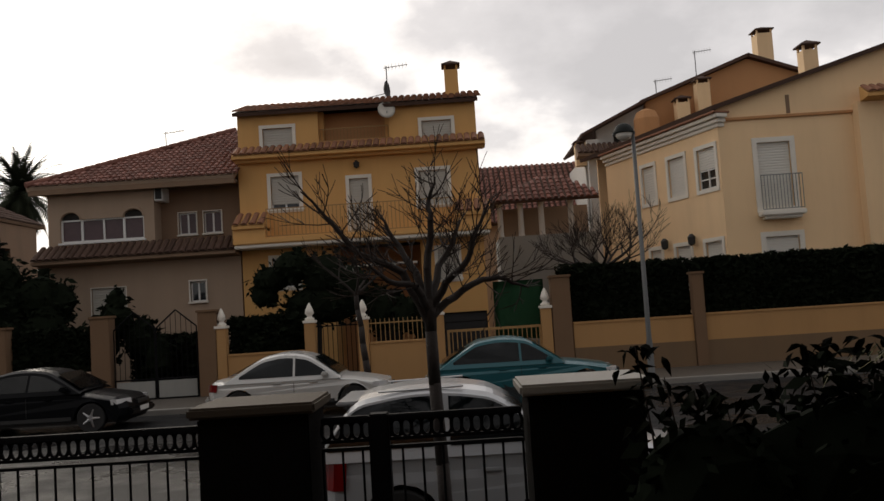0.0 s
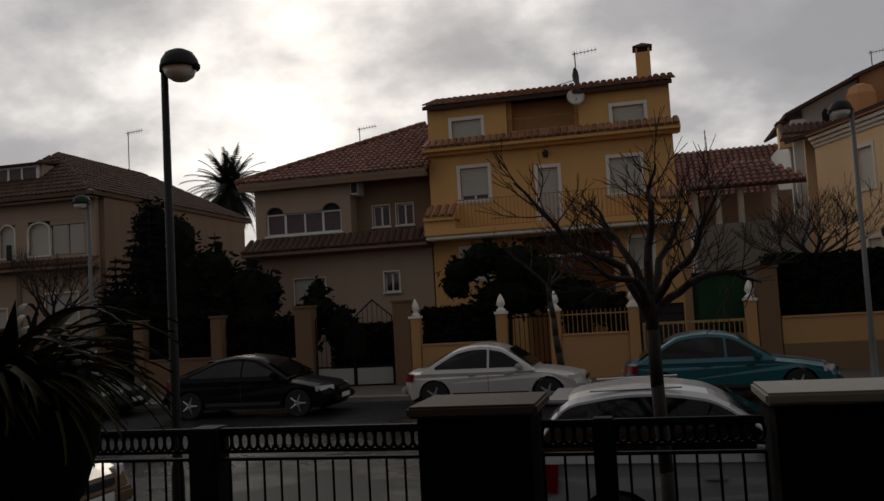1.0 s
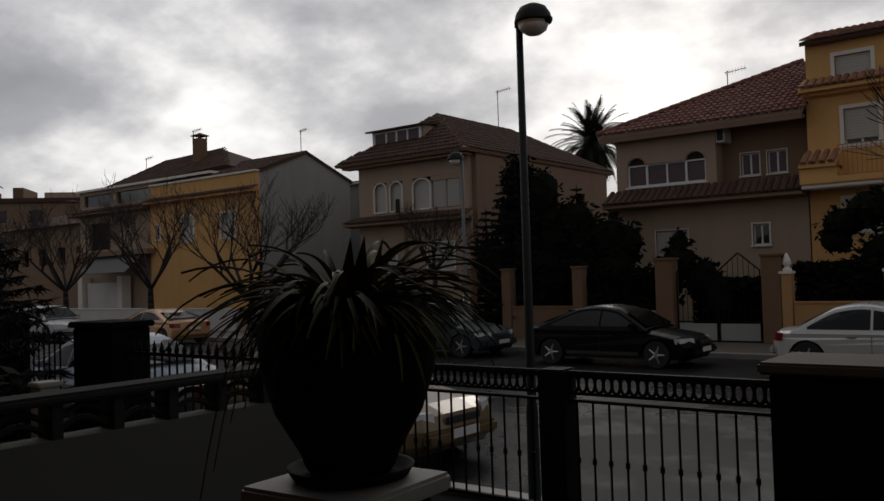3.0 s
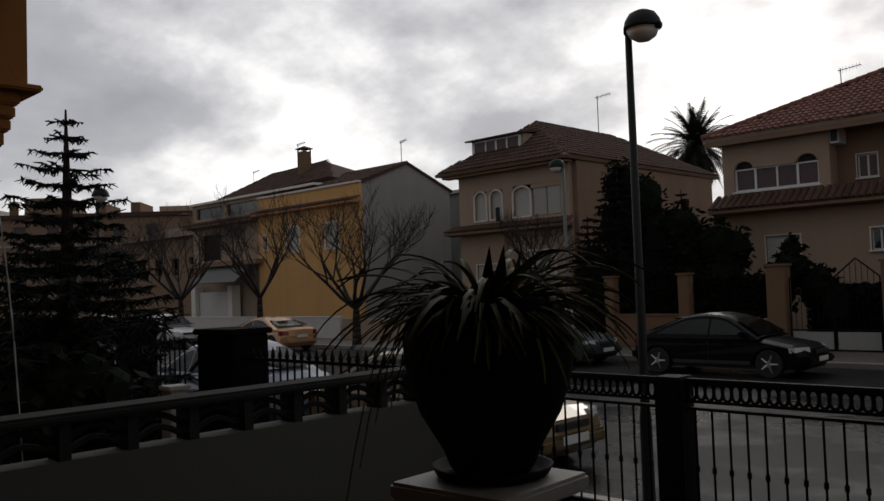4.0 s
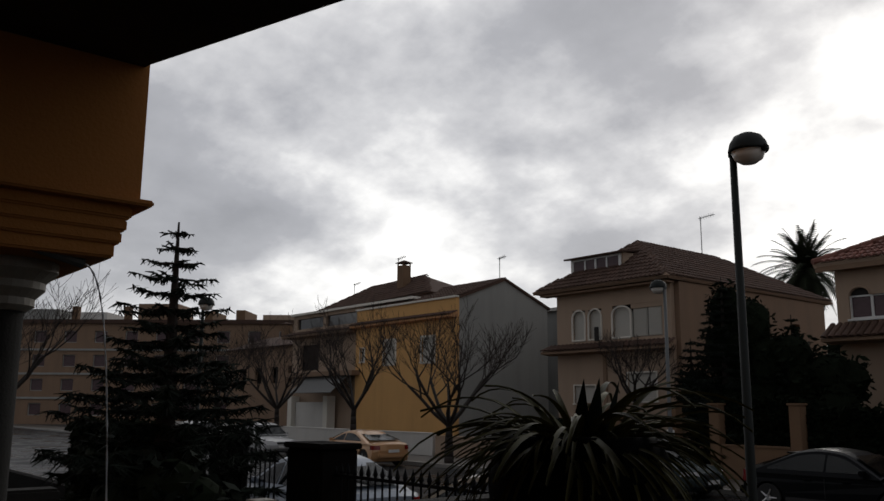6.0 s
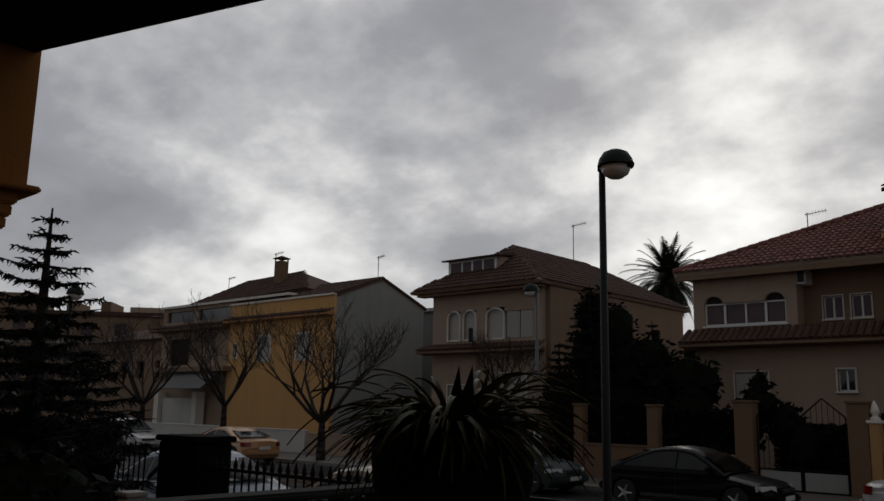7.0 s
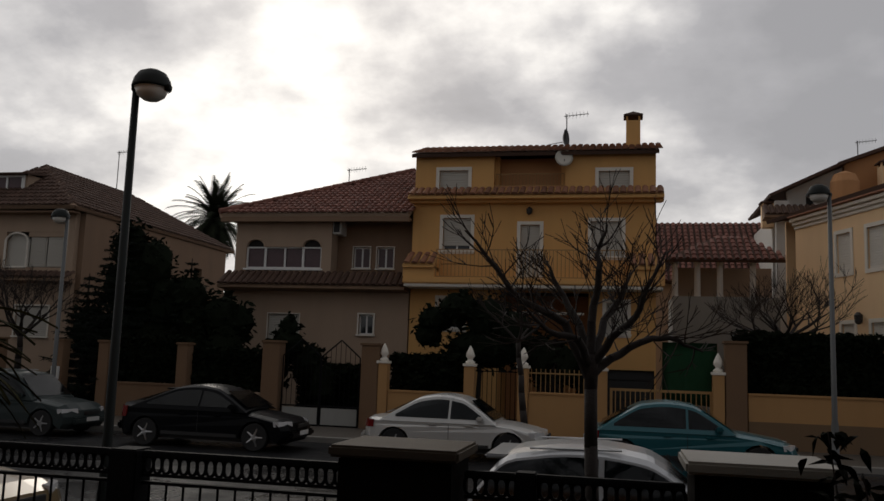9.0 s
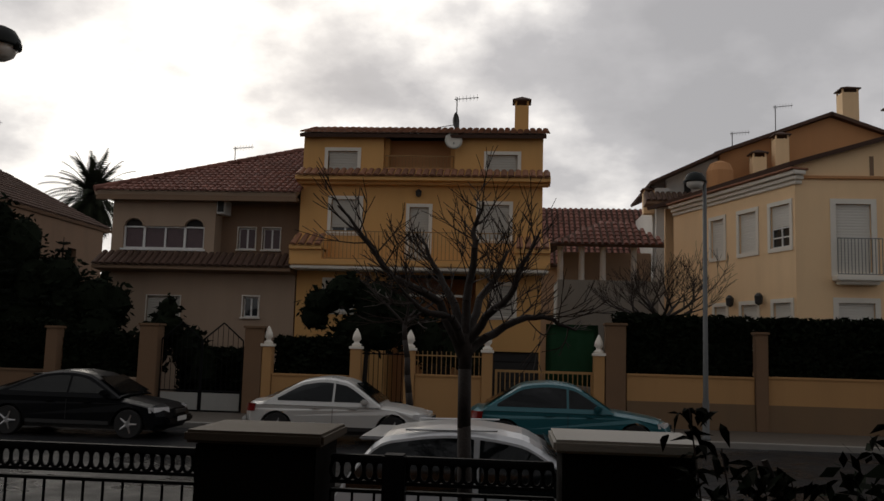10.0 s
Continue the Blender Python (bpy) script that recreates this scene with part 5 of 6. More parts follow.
def young_street_tree(x, y, z, fork):
    """A young pollarded tree: a slim trunk, a few long crooked limbs, each set with thin twigs."""
    t = thing("tree", (x, y, z), "bare young street tree with long crooked dark limbs", "tree", "bare street trees")
    rng = random.Random(3)
    trunk = bmesh.new()
    rings = [(0.02, 0.062, 0.03), (0.03, 0.055, 0.4), (0.02, 0.05, 0.9), (0.0, 0.047, 1.5), (-0.005, 0.046, 1.9), (0.0, 0.052, fork)]
    for (xa, ra, za), (xb, rb, zb) in zip(rings, rings[1:]):
        rod(trunk, (xa, 0, za - 0.1 * (za < 0.05)), (xb, 0, zb + 0.01), ra, rb, 10)
    part("trunk", trunk, M["bark"], t, smooth=True)
    limbs = [
        [(-0.02, 0, fork - 0.15), (-0.18, -0.1, 0.22), (-0.5, -0.16, 0.37), (-0.68, -0.22, 0.6), (-0.9, -0.25, 0.86)],
        [(-0.01, 0, fork), (-0.14, 0.12, 0.3), (-0.27, 0.2, 0.5), (-0.36, 0.22, 0.7)],
        [(0, 0, fork), (0.0, 0.03, 0.35), (0.05, 0.0, 0.6), (0.03, 0.05, 0.78), (0.1, 0.04, 0.95)],
        [(0.01, 0, fork - 0.05), (0.14, -0.1, 0.13), (0.3, -0.16, 0.26), (0.38, -0.2, 0.48), (0.5, -0.22, 0.72)],
        [(0.01, 0, fork - 0.12), (0.2, 0.08, 0.02), (0.42, 0.14, 0.14), (0.6, 0.2, 0.13), (0.78, 0.22, 0.05)],
        [(0, 0, fork - 0.02), (0.08, 0.2, 0.25), (0.2, 0.34, 0.45), (0.27, 0.42, 0.66)],
        [(0, 0, fork - 0.08), (-0.1, -0.22, 0.1), (-0.28, -0.4, 0.14), (-0.42, -0.5, 0.3)],
    ]
    out = []
    for pts in limbs:
        bm = bmesh.new()
        line = [Vector(pts[0])] + [Vector((px, py, pz + fork)) for px, py, pz in pts[1:]]
        fine = []
        for a, b in zip(line, line[1:]):
            for i in range(3):
                fine.append(a.lerp(b, i / 3) + Vector((rng.uniform(-1, 1), rng.uniform(-1, 1), rng.uniform(-1, 1))) * 0.012)
        fine.append(line[-1])
        n = len(fine) - 1
        for i in range(n):
            ra, rb = 0.03 * (1 - i / n) ** 0.7 + 0.005, 0.03 * (1 - (i + 1) / n) ** 0.7 + 0.005
            rod(bm, fine[i], fine[i + 1], ra, rb, 7, False)
            if i > 2:
                d = (fine[i + 1] - fine[i]).normalized()
                for _ in range(2):
                    side = Vector((rng.uniform(-1, 1), rng.uniform(-1, 1), rng.uniform(-0.5, 0.9)))
                    branches(fine[i], d * 0.7 + side, rng.uniform(0.16, 0.34), 0.007, 1, rng, out, 0.5, 0.05)
        part("limb", bm, M["bark"], t, smooth=True)
    twigs = bmesh.new()
    for a, b, r0, r1, dp in out:
        rod(twigs, a, b, max(r0, 0.0035), max(r1, 0.0025), 4, False)
    tagged(part("twig_growth", twigs, M["twig"], t), kind="stuff")
    return t


young_street_tree(-0.21, 6.3, 0.11, 2.14)
bare_tree(-26.1, 21.6, 0.11, 1.45, 0.16, 2.3, 8, 7, "bare spreading street tree before the ochre gable", depth=3, flat=0.7)
bare_tree(-2.35, 21.6, 0.11, 2.6, 0.08, 0.9, 4, 9, "slim bare street tree with leaning trunk", (-0.25, 0), 2, 0.8)
bare_tree(4.5, 25.9, 0.1, 3.0, 0.12, 1.15, 8, 12, "bare garden tree with wide brown crown", depth=3, flat=0.15)
bare_tree(-20.5, 26.0, 0.1, 2.4, 0.12, 1.2, 6, 15, "bare garden tree before the arched house", depth=3, flat=0.8)
for i, (x, y, s) in enumerate(((-33.0, 21.7, 21), (-40.0, 21.6, 22), (-47.0, 21.6, 23), (-30.0, 6.2, 24), (-38.0, 6.2, 25), (-55.0, 22.0, 26), (-47.0, 6.2, 27))):
    bare_tree(x, y, 0.11, 2.0, 0.15, 2.1, 7, s, "bare brown street tree farther down the street", depth=3, flat=0.7)


def conifer(x, y, z, top, width, seed, label, whorls=16, bare=0.0, dense=1.0):
    t = thing("conifer_tree", (x, y, z), label, "conifer tree", "conifers")
    rng = random.Random(seed)
    part("trunk", rod(bmesh.new(), (0, 0, -0.1), (0, 0, top), 0.09 * width + 0.05, 0.012, 8), M["bark"], t)
    wood = bmesh.new()
    verts, faces = [], []
    for w in range(whorls):
        f = (w + 0.5) / whorls
        h = top * (0.06 + 0.93 * f ** 0.92)
        reach = width * (1 - f) ** 0.85 + 0.12
        boughs = 10 if f < 0.6 or not bare else 7
        for b in range(boughs):
            a = 2 * math.pi * (b + rng.random()) / boughs
            L = reach * rng.uniform(0.65, 1.1)
            d = Vector((math.cos(a), math.sin(a), 0))
            tip = Vector((0, 0, h)) + d * L + Vector((0, 0, L * rng.uniform(-0.12, 0.12)))
            mid = Vector((0, 0, h)).lerp(tip, 0.5) - Vector((0, 0, L * 0.06))
            rod(wood, (0, 0, h), mid, 0.014, 0.01, 4, False)
            rod(wood, mid, tip, 0.01, 0.004, 4, False)
            n = int((14 + 60 * L) * dense * (1 - bare * f * f))
            for i in range(n):
                g = 0.12 + 0.88 * i / n
                p = Vector((0, 0, h)).lerp(mid, g * 2) if g < 0.5 else mid.lerp(tip, g * 2 - 1)
                s = 0.05 + 0.10 * (1 - f)
                q = p + Vector((rng.uniform(-1, 1), rng.uniform(-1, 1), rng.uniform(-0.9, 0.25))) * s * 1.3
                e = (q - p).cross(Vector((rng.uniform(-1, 1), rng.uniform(-1, 1), rng.uniform(-1, 1)))).normalized() * 0.014
                k = len(verts)
                verts += [p - e, p + e, q + e * 0.3, q - e * 0.3]
                faces.append((k, k + 1, k + 2, k + 3))
    tagged(part("bough_growth", wood, M["bark"], t), kind="stuff")
    raw_part("needles", verts, faces, M["fir"], t, kind="stuff")
    return t


conifer(-10.2, 4.0, 0.1, 4.36, 1.7, 4, "dark green fir with thin layered boughs", 20, bare=0.85, dense=2.6)
conifer(-16.4, 25.6, 0.1, 6.6, 2.0, 6, "broad dark conifer in a front garden", 22, dense=2.6)
conifer(-14.4, 26.4, 0.1, 5.2, 1.7, 8, "broad dark conifer in a front garden", 18, dense=2.4)
conifer(-18.0, 26.0, 0.1, 4.6, 1.5, 9, "broad dark conifer in a front garden", 16, dense=2.2)
bush(-15.9, 26.0, 0.1, [((3.1, 0, 1.8), (0.9, 0.6, 1.5)), ((3.4, 0.3, 3.0), (0.6, 0.5, 0.8)), ((0, 0, 2.0), (2.1, 0.8, 2.1)), ((-0.5, 0, 4.1), (1.2, 0.7, 1.5)), ((-0.6, 0, 5.5), (0.8, 0.5, 1.0)), ((0.3, 0, 4.9), (0.8, 0.6, 1.0)), ((1.6, 0.1, 3.8), (0.9, 0.6, 0.9)), ((2.8, 0.2, 3.2), (0.8, 0.6, 0.9)), ((0.9, 0.1, 3.6), (1.0, 0.7, 1.2)), ((1.8, 0.2, 3.0), (0.9, 0.6, 1.2)), ((-1.9, 0, 2.6), (0.8, 0.6, 1.2)), ((2.2, 0, 1.6), (0.7, 0.6, 1.4))], "dense dark evergreen growth among the conifers", 31)

bush(-21.0, 44.0, 0.1, [((-2.0, 0, 2.5), (2.0, 1.2, 2.4)), ((0.5, 0, 3.0), (2.2, 1.2, 2.8)), ((2.8, 0, 2.4), (2.0, 1.2, 2.3)), ((0.0, 0, 5.2), (1.2, 0.9, 1.2))], "dark evergreen growth between the houses behind", 33, size=0.2, per=90)
bush(-31.0, 37.0, 0.1, [((-1.0, 0, 1.8), (1.6, 0.9, 1.7)), ((1.0, 0, 2.2), (1.4, 0.9, 2.1))], "dark shrubs in the gap beside the grey gable", 34, size=0.18, per=90)


def palm_tree(x, y, z, top):
    t = thing("palm_tree", (x, y, z), "tall date palm behind the houses", "palm tree")
    rng = random.Random(2)
    bm = bmesh.new()
    for i in range(24):
        a, b = i / 24, (i + 1) / 24
        rod(bm, (0, 0, a * top), (0, 0, b * top), 0.42 + 0.22 * (a > 0.75), 0.36 + 0.22 * (a > 0.75), 10)
    part("trunk", bm, M["bark"], t)
    for i in range(104):
        a, e = i * 2.399, 1.45 - 2.35 * (i / 104)
        verts, faces = [], []
        L = rng.uniform(2.5, 3.3)
        p, d = Vector((0, 0, top)), Vector((math.cos(a) * math.cos(e), math.sin(a) * math.cos(e), math.sin(e)))
        side = Vector((-math.sin(a), math.cos(a), 0))
        for j in range(22):
            q = p + d * L / 22
            w = 0.5 * math.sin(math.pi * (0.14 + 0.8 * j / 22))
            for s in (-1, 1):
                k = len(verts)
                verts += [p, p + d * 0.13, p + side * s * w + d * 0.3 - Vector((0, 0, 0.1))]
                faces.append((k, k + 1, k + 2))
            k = len(verts)
            verts += [p + side * 0.02, p - side * 0.02, q - side * 0.02, q + side * 0.02]
            faces.append((k, k + 1, k + 2, k + 3))
            p, d = q, (d + Vector((0, 0, -0.055))).normalized()
        raw_part("frond", verts, faces, M["palm"], t)
    return t


palm_tree(-25.9, 50.0, 0.1, 10.5)


# ---- street lamps ----
def street_lamp(x, y, top, head, label, mat="lampdark", r=0.06, side=1):
    """A pole whose domed head is held by one end of its collar; side: the way the head hangs, along x."""
    s = thing("street_lamp", (x, y, 0.1), label, "street lamp", "street lamps")
    h, R = top - 0.1, head / 2
    c = (side * R * 0.92, 0, 0)
    bm = bmesh.new()
    lathe(bm, [(r * 1.9, 0), (r * 1.9, 0.06), (r * 1.35, 0.1), (r * 1.25, 0.9), (r, 1.0), (r * 0.72, h - head * 0.42)], 14)
    part("pole", bm, M[mat], s, smooth=True)
    part("collar", B(c[0] - R * 1.14, c[0] + R * 1.14, -R * 0.2, R * 0.2, h - head * 0.6, h - head * 0.44, bevel=0.01), M[mat], s)
    part("hood", lathe(bmesh.new(), [(R * 1.04, h - R * 1.05), (R * 1.04, h - R * 0.95), (R * 0.96, h - R * 0.6), (R * 0.72, h - R * 0.22), (R * 0.35, h - R * 0.04), (0.02, h)], 24, c), M["lampdark"], s, smooth=True)
    part("bowl", lathe(bmesh.new(), [(0.02, h - R * 1.75), (R * 0.4, h - R * 1.7), (R * 0.72, h - R * 1.48), (R * 0.9, h - R * 1.06)], 24, c), M["opal"], s, "pale opal lamp bowl", smooth=True)
    return s


street_lamp(-4.12, 6.5, 4.58, 0.32, "tall dark street lamp with domed hood and opal bowl", r=0.042)
street_lamp(4.75, 21.3, 6.6, 0.5, "slender galvanised street lamp with dark hood", "galv", 0.065, -1)
street_lamp(-15.6, 21.3, 6.1, 0.5, "slender galvanised street lamp with dark hood", "galv", 0.065, -1)
street_lamp(-15.1, 6.5, 4.2, 0.29, "dark street lamp farther along the near kerb", r=0.042)


# ---- cars ----
def car(x0, x1, yc, colour, name, label, height=1.42, facing=1, style="saloon", rim="hub", rails=False, belt=0.92):
    """A parked car; its front points to +x where facing is 1."""
    L, W = x1 - x0, 1.72
    c = thing("car", ((x0 + x1) / 2, yc, 0.0), label, "car", "parked cars", rz=0 if facing > 0 else 180)
    P = paint(name, colour)
    h = L / 2
    wr = 0.31
    fx, rx = h - 0.82, -h + 0.78
    tail = {"saloon": -0.98, "notchback": -0.98, "hatch": -0.02, "suv": -0.02, "compact": -0.02}[style]
    hood = 0.86 if style == "suv" else 0.8

    def arch(cx):
        return [(cx + 0.37 * math.cos(a), 0.30 + 0.37 * math.sin(a)) for a in (math.pi * (1 - i / 8) for i in range(9))]

    low = [(-h + 0.04, 0.34), (-h + 0.12, 0.22), *[p for p in arch(rx)][:1], *arch(rx)[1:], *arch(fx), (h - 0.14, 0.2), (h - 0.02, 0.32)]
    rear_top = [(h * -0.55, belt + 0.02), (-h + 0.16, belt + 0.0), (-h + 0.03, belt - 0.08), (-h, 0.62)] if style in ("saloon", "notchback") else [(-h * 0.55, belt + 0.03), (-h + 0.08, belt + 0.04), (-h + 0.01, belt - 0.1), (-h, 0.6)]
    top = [(h, 0.48), (h - 0.06, 0.64), (h - 0.3, hood - 0.06), (h * 0.62, hood + 0.03), (h * 0.36, belt), *rear_top]
    outline = low + top
    nlow = len(low)
    bm = bmesh.new()
    layers = []
    for s in (-1.0, -0.95, -0.75, -0.35, 0.35, 0.75, 0.95, 1.0):
        k = abs(s)
        ring = []
        for i, (x, z) in enumerate(outline):
            pull = 0.2 * k ** 4 * max(0.0, (abs(x) / h - 0.8) / 0.2)
            drop = (0.06 * k ** 6 + 0.03 * k ** 2) if i >= nlow + 1 else 0.0
            wide = W / 2 * (1.0 if z < belt - 0.15 else 0.97)
            ring.append(bm.verts.new((x - math.copysign(pull, x), s * wide, z - drop)))
        layers.append(ring)
    n = len(outline)
    for a, b in zip(layers, layers[1:]):
        for i in range(n):
            bm.faces.new((a[i], a[(i + 1) % n], b[(i + 1) % n], b[i]))
    bm.faces.new(layers[0])
    bm.faces.new(layers[-1][::-1])
    bmesh.ops.recalc_face_normals(bm, faces=bm.faces)
    body = part("body", bm, P, c)
    # cabin: a rounded painted shell with panes set a little proud of it
    roof = {"saloon": (-0.86, 0.30), "notchback": (-1.08, 0.16), "hatch": (-0.85, 0.40), "suv": (-1.35, 0.5), "compact": (-1.72, -0.35)}[style]
    base = {"saloon": (-1.68, 1.02), "notchback": (-1.84, 0.90), "hatch": (-1.82, 1.12), "suv": (-1.95, 1.12), "compact": (-2.1, 0.35)}[style]
    sc = L / 4.3
    ra, rb, ba, bb = roof[0] * sc, roof[1] * sc, base[0] * sc, base[1] * sc
    wb, wt = W / 2 * 0.95, W / 2 * 0.70
    keys = [(ba, belt - 0.03), (ra - 0.06, height - 0.13), (ra + 0.24, height - 0.035), ((ra + rb) / 2, height), (rb - 0.22, height - 0.035), (rb + 0.06, height - 0.13), (bb, belt - 0.03)]

    def wide_at(z):
        return wb + (wt - wb) * (z - belt) / (height - belt)

    line = []
    for q in range(len(keys) - 1):
        a, b, c2, d = (Vector((*keys[min(max(q + o, 0), len(keys) - 1)], 0)) for o in (-1, 0, 1, 2))
        for i in range(4):
            u = i / 4
            v = 0.5 * (2 * b + (c2 - a) * u + (2 * a - 5 * b + 4 * c2 - d) * u * u + (3 * b - a - 3 * c2 + d) * u ** 3)
            line.append((v.x, v.y))
    line.append(keys[-1])
    shoulder = ((-1, -0.05), (-0.9, -0.012), (-0.5, 0.012), (0.5, 0.012), (0.9, -0.012), (1, -0.05))
    bm = bmesh.new()
    rings = [[bm.verts.new((x, s * wide_at(z + (dz if abs(s) == 1 else 0)), z + dz)) for s, dz in shoulder] for x, z in line]
    for a, b in zip(rings, rings[1:]):
        for i in range(5):
            bm.faces.new((a[i], b[i], b[i + 1], a[i + 1]))
    bm.faces.new([r[0] for r in rings][::-1])
    bm.faces.new([r[5] for r in rings])
    bmesh.ops.recalc_face_normals(bm, faces=bm.faces)
    cabin = part("roof", bm, P, c)

    def top_at(x):
        for (xa, za), (xb, zb3) in zip(line, line[1:]):
            if xa <= x <= xb:
                return za + (zb3 - za) * (x - xa) / (xb - xa)
        return 0.0

    zb = belt + 0.015
    split = -0.06 * sc if style != "compact" else -0.85 * sc
    rim_gap = 0.11 if style != "compact" else 0.07
    for s in (-1, 1):
        for xa, xb in ((ba + 0.1, split - 0.025), (split + 0.025, bb - 0.12)):
            xs = [x for x in (xa + (xb - xa) * i / 24 for i in range(25)) if top_at(x) - rim_gap > zb + 0.02]
            bm = bmesh.new()
            ring = [(xs[0], zb), (xs[-1], zb)] + [(x, top_at(x) - rim_gap) for x in reversed(xs)]
            bm.faces.new([bm.verts.new((x, s * (wide_at(z) + 0.008), z)) for x, z in ring])
            bmesh.ops.solidify(bm, geom=bm.faces[:], thickness=0.006)
            bmesh.ops.recalc_face_normals(bm, faces=bm.faces)
            part("side_window", bm, M["carglass"], c, "dark tinted side window")
        for hx in (-0.45 * sc, 0.4 * sc):
            part("door_handle", B(hx - 0.09, hx + 0.09, s * W / 2 - 0.015, s * W / 2 + 0.02, 0.74, 0.77, bevel=0.006), P, body)
        part("mirror", B(bb - 0.42, bb - 0.26, min(s * 0.82, s * 0.97), max(s * 0.82, s * 0.97), belt - 0.02, belt + 0.09, bevel=0.03), P, body)
        # lamps wrap round the rounded corners of the body
        for nm, e, k0, back, z0, z1, mat, lab in (("headlight", 1, 0.55, 0.36, 0.56, 0.67, "lens", "clear headlight"), ("taillight", -1, 0.68, 0.30, 0.64, 0.8 if style in ("saloon", "notchback") else 0.88, "redlens", "red tail light")):
            bm = bmesh.new()
            outer = [(e * (h + (0.004 if e < 0 else -0.045) - 0.19 * kk ** 4), s * (kk * W / 2 * 0.985)) for kk in (k0, k0 + (1 - k0) * 0.4, k0 + (1 - k0) * 0.75, 1.0)] + [(e * (h - back), s * (W / 2 + 0.006))]
            inner = [(e * (h - back), s * (W / 2 - 0.05)), (e * (h - 0.26), s * (W / 2 * k0))]
            lo = [bm.verts.new((x, y, z0)) for x, y in outer + inner]
            hi = [bm.verts.new((x - e * 0.02, y, z1)) for x, y in outer + inner]
            bm.faces.new(lo)
            bm.faces.new(hi[::-1])
            for i in range(len(lo)):
                bm.faces.new((lo[i], hi[i], hi[(i + 1) % len(lo)], lo[(i + 1) % len(lo)]))
            bmesh.ops.recalc_face_normals(bm, faces=bm.faces)
            part(nm, bm, M[mat], body, lab)
        part("sill", B(rx + 0.42, fx - 0.42, min(s * W / 2, s * (W / 2 + 0.008)), max(s * W / 2, s * (W / 2 + 0.008)), 0.28, 0.36), M["plastic"], body)
        part("door_seam", B(split - 0.005, split + 0.005, s * W / 2 - 0.004, s * W / 2 + 0.004, 0.38, belt - 0.12), M["plastic"], body)
    for nm, (xa, za, wa), (xb, zb2, wb2), o in (("windscreen", (bb - 0.05, belt + 0.02, wb * 0.9), (rb + 0.1, height - 0.12, wt * 0.95), 0.016), ("rear_window", (ba + 0.05, belt + 0.05, wb * 0.86), (ra - 0.05, height - 0.14, wt * 0.95), -0.016)):
        bm = bmesh.new()
        bm.faces.new([bm.verts.new(v) for v in ((xa + o, -wa, za + 0.01), (xa + o, wa, za + 0.01), (xb + o, wb2, zb2 + 0.012), (xb + o, -wb2, zb2 + 0.012))])
        bmesh.ops.solidify(bm, geom=bm.faces[:], thickness=0.006)
        bmesh.ops.recalc_face_normals(bm, faces=bm.faces)
        part(nm, bm, M["carglass"], c)
    part("bumper", B(h - 0.1, h + 0.03, -0.68, 0.68, 0.3, 0.46, bevel=0.04), P, body)
    part("bumper", B(-h - 0.03, -h + 0.1, -0.7, 0.7, 0.34, 0.52, bevel=0.04), P, body)
    part("grille", B(h - 0.02, h + 0.012, -0.32, 0.32, 0.52, 0.61, bevel=0.01), M["plastic"], body)
    part("number_plate", B(-h - 0.04, -h - 0.028, -0.25, 0.25, 0.54, 0.65), M["plate"], body)
    part("number_plate", B(h + 0.03, h + 0.042, -0.25, 0.25, 0.36, 0.46), M["plate"], body)
    part("underbody", B(-h + 0.2, h - 0.2, -0.7, 0.7, 0.18, 0.4), M["plastic"], body)
    if rails:
        for s in (-1, 1):
            part("roof_rail", rod(bmesh.new(), (ra + 0.2, s * wt * 0.93, height - 0.02), (rb - 0.3, s * wt * 0.93, height - 0.005), 0.01, n=6), M["alloy"], cabin)
    if style in ("hatch", "compact") or rails:
        part("spoiler", B(ra - 0.2, ra + 0.1, -wt * 0.9, wt * 0.9, height - 0.13, height - 0.09, bevel=0.015), P, cabin)
    for cx in (rx, fx):
        for s in (-1, 1):
            bm = bmesh.new()
            lathe(bm, [(wr - 0.1, -0.09), (wr - 0.02, -0.095), (wr, -0.07), (wr, 0.07), (wr - 0.02, 0.095), (wr - 0.1, 0.09)], 22)
            bm.transform(pose(cx, s * (W / 2 - 0.1), wr, 90))
            tyre = part("wheel", bm, M["rubber"], c, "black tyre")
            bm = bmesh.new()
            lathe(bm, [(0.05, 0.075), (0.07, 0.095), (0.07, 0.1)], 10)
            for i in range(5):
                a = 2 * math.pi * i / 5
                d = Vector((math.cos(a), math.sin(a), 0))
                rod(bm, d * 0.04 + Vector((0, 0, 0.085)), d * 0.2 + Vector((0, 0, 0.075)), 0.03, 0.022, 6)
            for i in range(22):
                a, b = 2 * math.pi * i / 22, 2 * math.pi * (i + 1) / 22
                rod(bm, (0.205 * math.cos(a), 0.205 * math.sin(a), 0.075), (0.205 * math.cos(b), 0.205 * math.sin(b), 0.075), 0.014, n=4)
            bm.transform(pose(cx, s * (W / 2 - 0.1), wr, -90 * s))
            part("rim", bm, M["alloy" if rim == "alloy" else "hub"], tyre, "five-spoke metal rim")
            bm = bmesh.new()
            lathe(bm, [(0.2, 0.03), (0.2, 0.05)], 18)
            bm.transform(pose(cx, s * (W / 2 - 0.1), wr, -90 * s))
            part("brake_disc", bm, M["plastic"], tyre)
    return c


